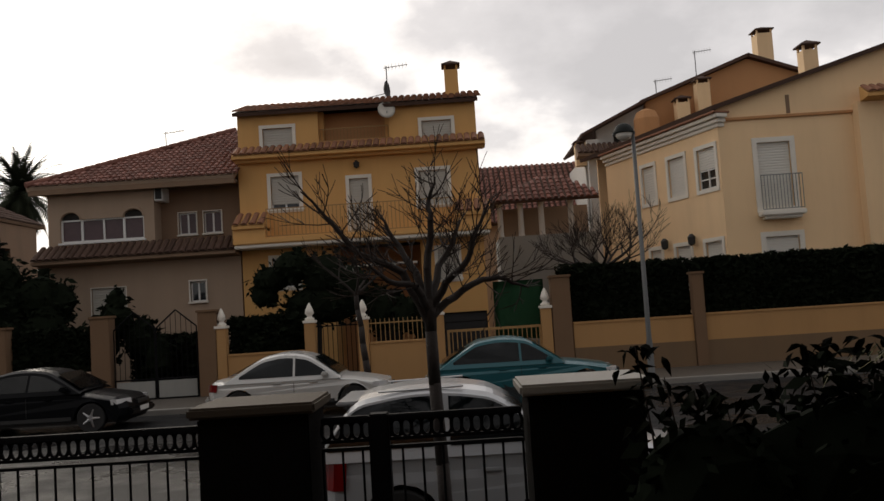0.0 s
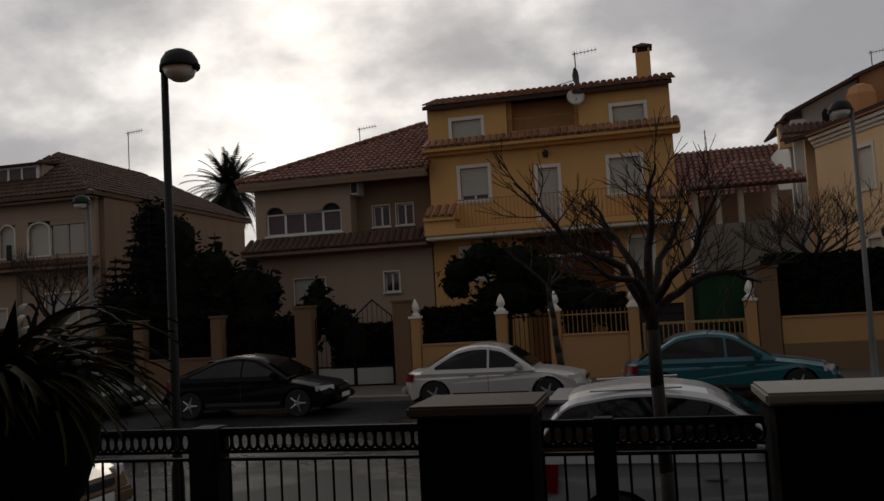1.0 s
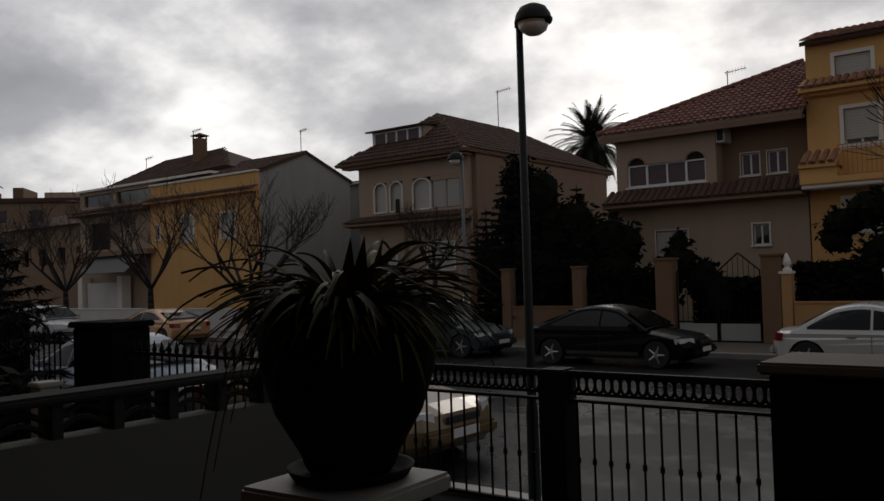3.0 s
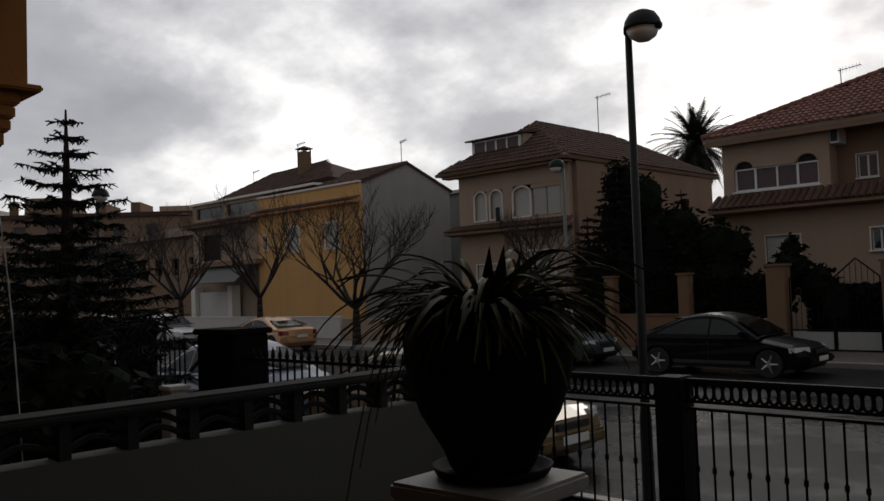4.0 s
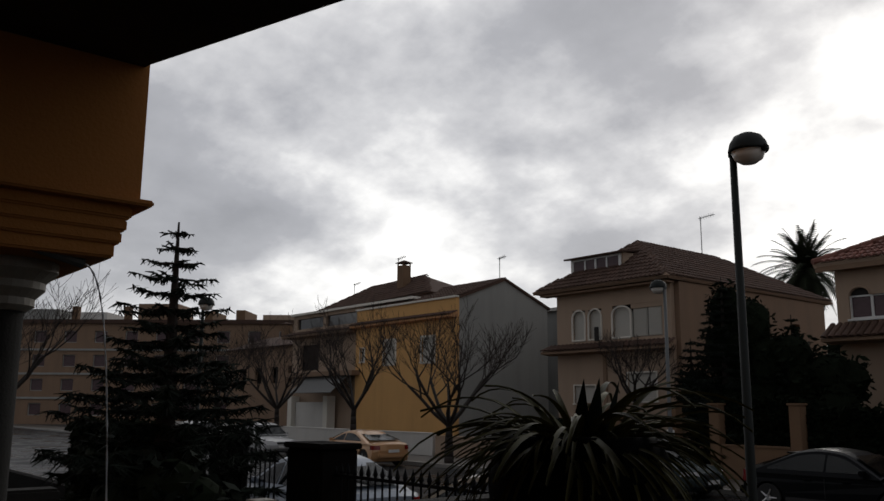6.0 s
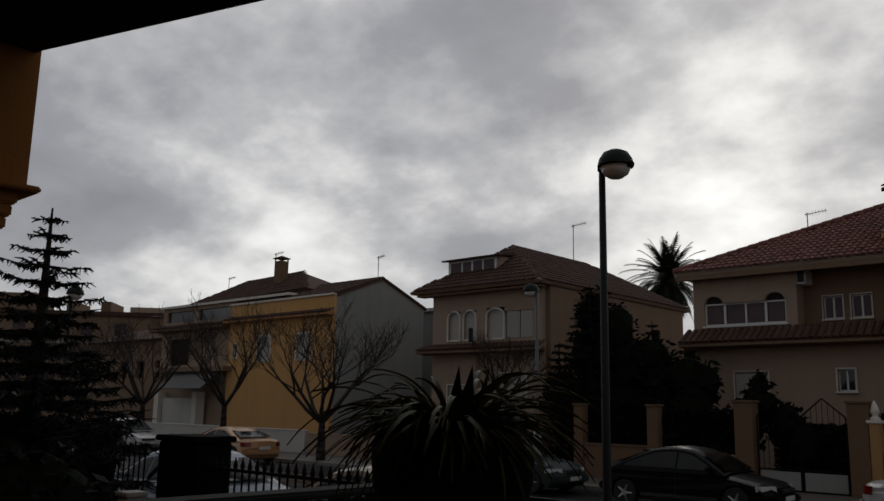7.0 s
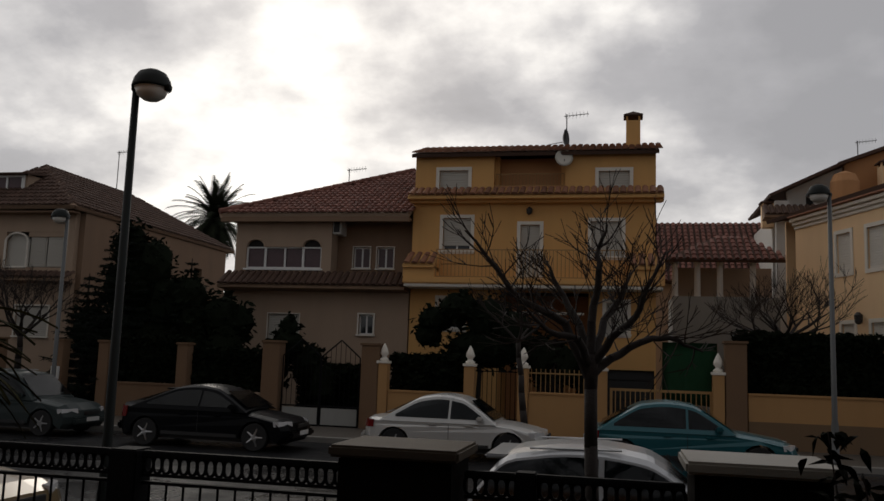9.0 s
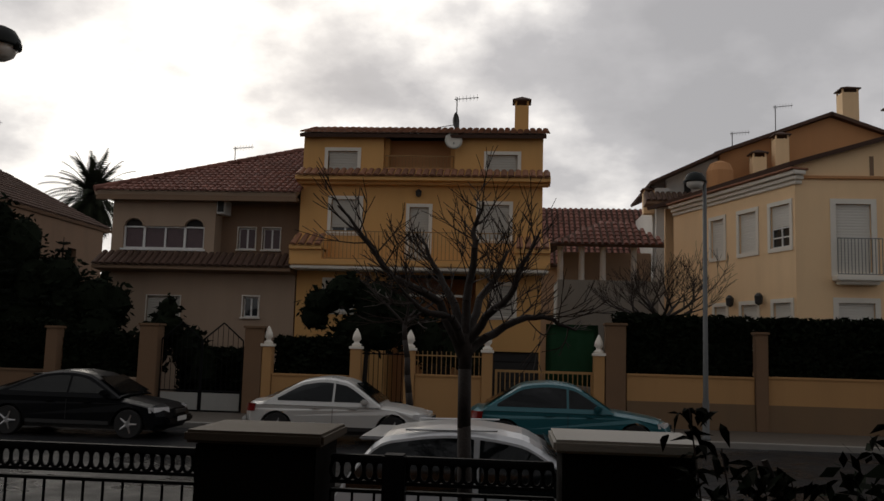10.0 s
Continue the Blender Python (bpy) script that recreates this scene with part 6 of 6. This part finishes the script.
car(-5.75, -1.6, 19.5, (0.50, 0.50, 0.48), "silver_paint", "silver saloon car parked at the far kerb", 1.4, belt=0.87)
car(-11.5, -7.2, 18.9, (0.004, 0.0045, 0.0055), "black_paint", "black hatchback car with alloy wheels", 1.4, style="hatch", rim="alloy")
car(-0.8, 3.55, 19.5, (0.012, 0.10, 0.12), "teal_paint", "teal saloon car parked at the far kerb", 1.45, style="notchback", belt=0.9)
car(-17.6, -13.0, 19.4, (0.035, 0.045, 0.045), "dark_grey_paint", "dark grey estate car with roof rails", 1.55, style="suv", rails=True)
car(-31.1, -26.6, 19.3, (0.48, 0.27, 0.13), "gold_paint", "gold saloon car parked at the far kerb", 1.32, facing=-1)
car(-1.38, 2.64, 8.2, (0.36, 0.37, 0.38), "pale_silver_paint", "pale silver compact car with a domed roof and rails", 1.47, style="compact", belt=0.96, rails=True)
car(-10.2, -6.05, 8.1, (0.15, 0.105, 0.05), "champagne_paint", "champagne gold car parked at the near kerb", 1.42)
car(-15.6, -11.4, 8.1, (0.16, 0.19, 0.23), "blue_grey_paint", "blue-grey saloon car parked at the near kerb", 1.42, facing=-1)
car(-39.5, -35.2, 19.4, (0.4, 0.4, 0.4), "light_grey_paint", "light grey hatchback car farther down the street", 1.45, style="hatch")
car(-46.5, -42.2, 19.4, (0.5, 0.5, 0.5), "white_paint", "white car farther down the street", 1.42)


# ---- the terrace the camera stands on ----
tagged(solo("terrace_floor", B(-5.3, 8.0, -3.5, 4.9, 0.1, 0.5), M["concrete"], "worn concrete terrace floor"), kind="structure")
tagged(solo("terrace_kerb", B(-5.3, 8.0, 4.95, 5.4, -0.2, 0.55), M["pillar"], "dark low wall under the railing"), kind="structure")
# unseen house wall, sized to keep rear sky light off the terrace
own = tagged(solo("wall_own_house", B(-14, 12, -4.0, -3.5, -0.2, 9.5), M["porch"], "unseen brown stucco house wall behind the terrace, blocks sky light"), kind="structure")


def near_pillar(x0, x1, cap, label, y0=4.98, y1=5.62, top=1.63):
    p = thing("gate_pillar", ((x0 + x1) / 2, (y0 + y1) / 2, 0.5), label, "pillar", "terrace pillars")
    w, d = (x1 - x0) / 2, (y1 - y0) / 2
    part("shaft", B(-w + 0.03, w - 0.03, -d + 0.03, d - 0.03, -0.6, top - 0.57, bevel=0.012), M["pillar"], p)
    part("capstone", B(-w - 0.02, w + 0.02, -d - 0.02, d + 0.02, top - 0.57, top - 0.5, bevel=0.015), M[cap], p, "flat stone cap")
    return p


near_pillar(-1.66, -0.92, "capstone", "dark square gate pillar with flat brown capstone", top=1.67)
near_pillar(0.36, 1.12, "slab", "dark square gate pillar with pale capstone", top=1.69)


def ring_railing(x0, x1, y, label, posts=(), gap=0.118):
    """Iron railing: top rail, a band of linked rings, and plain uprights."""
    f = thing("railing", ((x0 + x1) / 2, y, 0.5), label, "railing", "terrace railings")
    m, h = M["ironblack"], (x1 - x0) / 2
    part("top_rail", B(-h, h, -0.03, 0.03, 0.985, 1.03, bevel=0.008), m, f)
    part("middle_rail", B(-h, h, -0.018, 0.018, 0.865, 0.885), m, f)
    part("lower_rail", B(-h, h, -0.02, 0.02, 0.815, 0.835), m, f)
    part("foot_rail", B(-h, h, -0.02, 0.02, 0.06, 0.09), m, f)
    bm = bmesh.new()
    loops = [[bm.verts.new(((0.033 + 0.012 * math.cos(b)) * math.cos(a), 0.012 * math.sin(b), (0.056 + 0.012 * math.cos(b)) * math.sin(a))) for b in (2 * math.pi * j / 5 for j in range(5))] for a in (2 * math.pi * i / 16 for i in range(16))]
    for i in range(16):
        for j in range(5):
            bm.faces.new((loops[i][j], loops[(i + 1) % 16][j], loops[(i + 1) % 16][(j + 1) % 5], loops[i][(j + 1) % 5]))
    bmesh.ops.recalc_face_normals(bm, faces=bm.faces)
    n = int(2 * h / 0.062)
    ring = None
    for i in range(n):
        if ring is None:
            ob = part("ring", bm, m, f)
            ring = ob.data
        else:
            ob = new("ring", ring)
            ob.parent = f
        ob.location = (-h + 2 * h * (i + 0.5) / n, 0, 0.942)
    n = int(2 * h / gap)
    bar = None
    for i in range(n + 1):
        if bar is None:
            bm = rod(bmesh.new(), (0, 0, 0.07), (0, 0, 0.82), 0.0085, n=6)
            rod(bm, (0, 0, 0.4), (0, 0, 0.44), 0.016, n=6)
            ob = part("bar", bm, m, f)
            bar = ob.data
        else:
            ob = new("bar", bar)
            ob.parent = f
        ob.location = (-h + 2 * h * i / n, 0, 0)
    for px, pw in posts:
        part("post", B(px - (x0 + x1) / 2 - pw / 2, px - (x0 + x1) / 2 + pw / 2, -pw / 2, pw / 2, 0, 1.04, bevel=0.01), m, f)
    return f


ring_railing(-5.3, -1.68, 5.3, "black iron terrace railing with a band of rings", [(-3.16, 0.2)])
ring_railing(-0.92, -0.02 + 0.38, 5.3, "black iron gate with a band of rings", [(-0.55, 0.13)])

# ---- side wall with pierced blocks ----
side = thing("terrace_side_wall", (-5.4, 1.0, -0.12), "olive grey side wall topped by pierced concrete blocks", "wall", kind="structure")
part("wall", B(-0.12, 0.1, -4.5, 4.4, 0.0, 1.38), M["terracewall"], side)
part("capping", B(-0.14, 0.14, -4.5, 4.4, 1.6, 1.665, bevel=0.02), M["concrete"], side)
block = None
for i in range(21):
    if block is None:
        bm = B(-0.09, 0.09, -0.035, 0.035, 1.38, 1.6)
        for z0 in (1.41, 1.485):
            for k in range(8):
                u, v = k / 8, (k + 1) / 8
                p = (0, 0.035 + 0.35 * u, z0 + 0.075 * math.sin(math.pi * u))
                q = (0, 0.035 + 0.35 * v, z0 + 0.075 * math.sin(math.pi * v))
                rod(bm, p, q, 0.022, n=5, caps=False)
        ob = part("pierced_block", bm, M["concrete"], side)
        block = ob.data
    else:
        ob = new("pierced_block", block)
        ob.parent = side
    ob.location = (0, -4.45 + 0.42 * i, 0)

# ---- porch of the house: column, beam, soffit ----
col = thing("porch_column", (-5.4, 1.12, 1.545), "pale round porch column with ringed capital", "column")
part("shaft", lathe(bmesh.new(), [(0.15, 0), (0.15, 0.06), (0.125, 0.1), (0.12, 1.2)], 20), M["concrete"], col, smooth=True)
part("capital", lathe(bmesh.new(), [(0.13, 1.2), (0.17, 1.23), (0.17, 1.27), (0.22, 1.32), (0.22, 1.36), (0.28, 1.42), (0.28, 1.48)], 24), M["slab"], col, "ringed pale stone capital")
beam = thing("porch_balcony", (-6.2, 0.0, 3.0), "brown rendered balcony box with stepped moulding", "balcony", kind="structure")
part("parapet", B(-1.6, 1.4, -3.5, 1.64, 0.34, 1.35), M["porch"], beam)
part("ledge", B(-1.6, 1.46, -3.5, 1.7, 0.31, 0.345, bevel=0.01), M["porch"], beam)
for i, (z0, z1, o) in enumerate(((0.24, 0.31, 0.03), (0.17, 0.24, 0.05), (0.10, 0.17, 0.07), (0.02, 0.10, 0.1))):
    part("moulding", B(-1.6, 1.4 - o * 0.5, -3.5, 1.64 - o, z0, z1, bevel=0.012), M["porch"], beam)
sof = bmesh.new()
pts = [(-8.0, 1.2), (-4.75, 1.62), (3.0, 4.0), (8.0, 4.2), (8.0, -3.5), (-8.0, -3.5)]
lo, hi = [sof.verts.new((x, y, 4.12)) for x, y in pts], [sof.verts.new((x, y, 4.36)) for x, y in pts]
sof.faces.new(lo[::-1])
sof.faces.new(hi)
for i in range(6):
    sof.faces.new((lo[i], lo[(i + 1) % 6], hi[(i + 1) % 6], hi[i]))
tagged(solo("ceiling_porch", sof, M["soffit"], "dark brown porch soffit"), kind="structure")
spout = thing("water_stream", (-5.0, 1.42, 3.0), "thin stream of rain water falling from the gutter", "water")
bm = bmesh.new()
rng = random.Random(3)
prev = Vector((0.0, 0.0, 0.0))
for i in range(26):
    u = (i + 1) / 26
    p = Vector((-0.6 * u, 0.46 * u ** 0.8, -1.9 * u * u - 0.1 * u))
    rod(bm, prev, p, 0.004 + 0.003 * (i % 2), 0.004 + 0.003 * ((i + 1) % 2), 6, False)
    prev = p
bmesh.ops.remove_doubles(bm, verts=bm.verts, dist=0.004)
part("stream", bm, M["water"], spout)
pipe = part("spout_pipe", rod(bmesh.new(), (0.12, -0.35, 0.06), (0, 0, 0.0), 0.03, n=10), M["galv"], spout)

# ---- the potted plant ----
ped = thing("pedestal", (-1.785, 1.8, 0.47), "square pedestal with pale stone slab on the terrace", "pedestal", rz=3)
part("shaft", B(-0.16, 0.16, -0.16, 0.16, 0, 1.14), M["pillar"], ped)
part("slab", B(-0.205, 0.205, -0.205, 0.205, 1.14, 1.19, bevel=0.01), M["slab"], ped, "pale stone slab")
POT = (-1.80, 1.83, 1.66)
pot = thing("potted_plant", POT, "big dark urn with arching strap-leaved plant", "potted plant")
pot.scale = (1.07, 1.07, 1.07)
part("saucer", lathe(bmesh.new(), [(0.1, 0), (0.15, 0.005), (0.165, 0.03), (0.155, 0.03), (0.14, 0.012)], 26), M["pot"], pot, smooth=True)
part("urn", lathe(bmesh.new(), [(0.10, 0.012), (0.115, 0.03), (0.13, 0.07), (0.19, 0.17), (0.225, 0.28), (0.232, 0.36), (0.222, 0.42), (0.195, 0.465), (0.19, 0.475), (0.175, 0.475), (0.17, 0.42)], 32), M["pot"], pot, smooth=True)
part("soil", lathe(bmesh.new(), [(0.01, 0.40), (0.185, 0.41)], 20), M["soil"], pot)
rng = random.Random(11)
shapes = []
for k in range(9):
    verts, faces = [], []
    e, L = rng.uniform(0.1, 0.95), rng.uniform(0.2, 0.38)
    p, d = Vector((0, 0, 0)), Vector((math.cos(e), 0, math.sin(e)))
    for j in range(10):
        w = 0.0085 * (1 - (j / 10) ** 2.2) + 0.0008
        verts += [p + Vector((0, -w, 0.004)), p, p + Vector((0, w, 0.004))]
        p = p + d * L / 9
        d = (d + Vector((0.02, 0.012 * (k % 3 - 1), -0.13 - 0.09 * k / 9))).normalized()
    for j in range(9):
        a = 3 * j
        faces += [(a, a + 1, a + 4, a + 3), (a + 1, a + 2, a + 5, a + 4)]
    me = bpy.data.meshes.new("leaf")
    me.from_pydata([tuple(v) for v in verts], [], faces)
    me.materials.append(M["leaf"])
    me.shade_smooth()
    shapes.append(me)
for i in range(260):
    ob = new("leaf", shapes[i % 9])
    ob.parent = pot
    a = rng.uniform(0, 360)
    r = rng.uniform(0, 0.13)
    s = rng.uniform(0.75, 1.2)
    ob.matrix_basis = pose(r * math.cos(radians(a)), r * math.sin(radians(a)), 0.435, rng.uniform(-14, 14), rng.uniform(-16, 22), a) @ Matrix.Diagonal((s, s, s, 1))
for i in range(3):
    bm = bmesh.new()
    t = [bm.verts.new(v) for v in ((-0.022, 0, 0), (0.022, 0, 0), (0.02, 0.006, 0.1), (0, 0.004, 0.2), (-0.02, -0.006, 0.1))]
    bm.faces.new(t)
    bmesh.ops.solidify(bm, geom=bm.faces[:], thickness=0.004)
    bm.transform(pose(0.05 * i, -0.02 * i, 0.42, 5 * i - 5, 8 * i, 40 * i))
    part("spear_leaf", bm, M["fir"], pot, "stiff upright dark leaf")
for i in range(4):
    bm = bmesh.new()
    p = Vector((-0.1 - 0.03 * i, -0.05, 0.5))
    for j in range(8):
        q = Vector((-0.12 - 0.05 * j * (0.6 + 0.15 * i), -0.06 - 0.02 * i, 0.52 - 0.011 * j * j * (0.5 + 0.25 * i)))
        rod(bm, p, q, 0.0022, n=4)
        p = q
    part("runner", bm, M["leaf"], pot)

# ---- shrub on the terrace beside the gate ----
sh = thing("shrub", (1.75, 4.3, 0.5), "dark leafy terrace shrub beside the gate pillar", "shrub", "terrace shrubs")
part("stems", rod(rod(bmesh.new(), (0, 0, 0), (-0.5, 0.05, 1.2), 0.03, 0.015), (0.1, 0, 0), (0.4, 0, 1.2), 0.03, 0.012), M["bark"], sh)
cells = [((-0.45, 0, 0.6), (0.55, 0.3, 0.5)), ((0.3, 0, 0.6), (0.8, 0.35, 0.6)), ((0.0, 0, 0.2), (1.0, 0.35, 0.4)), ((0.1, 0, 1.12), (0.36, 0.25, 0.2)), ((0.55, 0, 1.16), (0.4, 0.25, 0.19)), ((-0.5, 0, 0.95), (0.25, 0.2, 0.22)), ((1.2, 0, 0.7), (0.6, 0.3, 0.6))]
bm = bmesh.new()
for c, r in cells[:3] + cells[6:]:
    bmesh.ops.create_icosphere(bm, subdivisions=2, radius=1, matrix=Matrix.Translation(c) @ Matrix.Diagonal((r[0] * 0.85, r[1] * 0.8, r[2] * 0.85, 1)))
for v in bm.verts:
    v.co += Vector(noise.noise_vector(v.co * 4)) * 0.08
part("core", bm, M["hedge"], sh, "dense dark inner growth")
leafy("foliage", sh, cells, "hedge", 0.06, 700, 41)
leaf_bm = bmesh.new()
pts = [(0, 0), (0.018, 0.03), (0.02, 0.06), (0.0, 0.115), (-0.02, 0.06), (-0.018, 0.03)]
leaf_bm.faces.new([leaf_bm.verts.new((x, y, 0.012 * math.sin(y * 30) - 2.2 * y * y)) for x, y in pts])
bmesh.ops.solidify(leaf_bm, geom=leaf_bm.faces[:], thickness=0.0015)
rng = random.Random(19)
lf = None
for i in range(230):
    u = rng.random()
    x = rng.choice((-0.86, -0.8, -0.72, -0.55, -0.5, -0.3, 0.0, 0.1, 0.2, 0.35, 0.5, 0.6, 0.7)) + rng.uniform(-0.08, 0.08)
    top = 1.42 if x < -0.68 else (1.18 if x < -0.1 else 1.4)
    z = top - u ** 1.6 * 0.5
    if lf is None:
        ob = part("leaf", leaf_bm, M["shrub"], sh)
        lf = ob.data
    else:
        ob = new("leaf", lf)
        ob.parent = sh
    ob.matrix_basis = pose(x, rng.uniform(-0.15, 0.1), z, rng.uniform(-60, 30), rng.uniform(-30, 30), rng.uniform(0, 360))
for x, t in ((-0.84, 1.42), (-0.7, 1.25), (-0.4, 1.12), (0.05, 1.25), (0.4, 1.28), (0.65, 1.26)):
    part("twig", rod(bmesh.new(), (x + 0.1, 0, 0.6), (x, 0, t), 0.008, 0.003, 5), M["twig"], sh)

fr = thing("potted_palm", (2.75, 4.1, 0.5), "small arching palm at the terrace edge", "palm", "terrace shrubs")
part("stem", rod(bmesh.new(), (0, 0, 0), (0, 0, 1.3), 0.05, 0.04), M["bark"], fr)
for i in range(9):
    verts, faces = [], []
    a, e = radians(40 * i), rng.uniform(0.35, 0.9)
    p, d = Vector((0, 0, 1.3)), Vector((math.cos(a) * math.cos(e), math.sin(a) * math.cos(e), math.sin(e)))
    side_v = Vector((-math.sin(a), math.cos(a), 0))
    for j in range(14):
        q = p + d * 0.07
        for s in (-1, 1):
            k = len(verts)
            verts += [p, p + d * 0.015, p + side_v * s * 0.13 + d * 0.1 - Vector((0, 0, 0.05))]
            faces.append((k, k + 1, k + 2))
        k = len(verts)
        verts += [p + side_v * 0.005, p - side_v * 0.005, q - side_v * 0.005, q + side_v * 0.005]
        faces.append((k, k + 1, k + 2, k + 3))
        p, d = q, (d + Vector((0, 0, -0.1))).normalized()
    raw_part("frond", verts, faces, M["leaf"], fr)

# ---- neighbour's forecourt ----
bar_fence(-9.15, -5.65, 5.5, 0.6, 1.58, M["ironblack"], "black spear-topped iron fence", 0.13, True, "neighbour fences", 0.012)
bar_fence(-16.0, -10.2, 5.5, 0.6, 1.66, M["ironblack"], "black spear-topped iron fence", 0.13, True, "neighbour fences", 0.012)
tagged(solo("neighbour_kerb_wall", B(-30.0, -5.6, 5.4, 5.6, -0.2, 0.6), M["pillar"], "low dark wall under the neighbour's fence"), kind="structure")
tagged(solo("neighbour_yard", B(-30.0, -5.55, -3.5, 5.4, -0.2, 0.12), M["concrete"], "worn concrete yard next door"), kind="structure")
plain_pillar(-9.2, 5.3, 0.8, 1.74, "pillar", "dark square fence pillar", 0.5, "neighbour pillars")
plain_pillar(-11.4, 5.2, 0.4, 1.74, "pillar", "dark square fence pillar", 0.4, "neighbour pillars")
hedge(-14.5, -11.0, 4.2, 4.9, 0.5, 1.85, "dark hedge along the neighbour's fence", 51)
bush(-10.2, 3.8, 0.1, [((0, 0, 0.8), (1.6, 0.7, 0.8)), ((-1.0, 0, 1.3), (0.8, 0.5, 0.5)), ((1.0, 0, 1.2), (0.9, 0.5, 0.5))], "dark undergrowth at the foot of the fir", 52, "fir", 0.1)
post = thing("stone_post", (-8.3, 4.3, 0.1), "short pale stone post in the neighbour's yard", "post")
part("shaft", B(-0.1, 0.1, -0.1, 0.1, 0, 1.15, bevel=0.01), M["slab"], post)
part("cap", B(-0.12, 0.12, -0.12, 0.12, 1.15, 1.2, bevel=0.01), M["slab"], post)
bal = thing("balustrade", (-7.2, 1.2, 0.1), "pale turned stone balustrade next door", "balustrade")
part("plinth", B(-0.12, 0.12, -1.5, 0.8, 0, 0.75), M["concrete"], bal)
part("handrail", B(-0.12, 0.12, -1.5, 0.8, 1.42, 1.52, bevel=0.02), M["concrete"], bal)
for i in range(9):
    part("baluster", lathe(bmesh.new(), [(0.06, 0.75), (0.04, 0.82), (0.075, 0.98), (0.035, 1.2), (0.05, 1.36), (0.06, 1.42)], 10, (0, -1.4 + 0.26 * i, 0)), M["concrete"], bal, smooth=True)
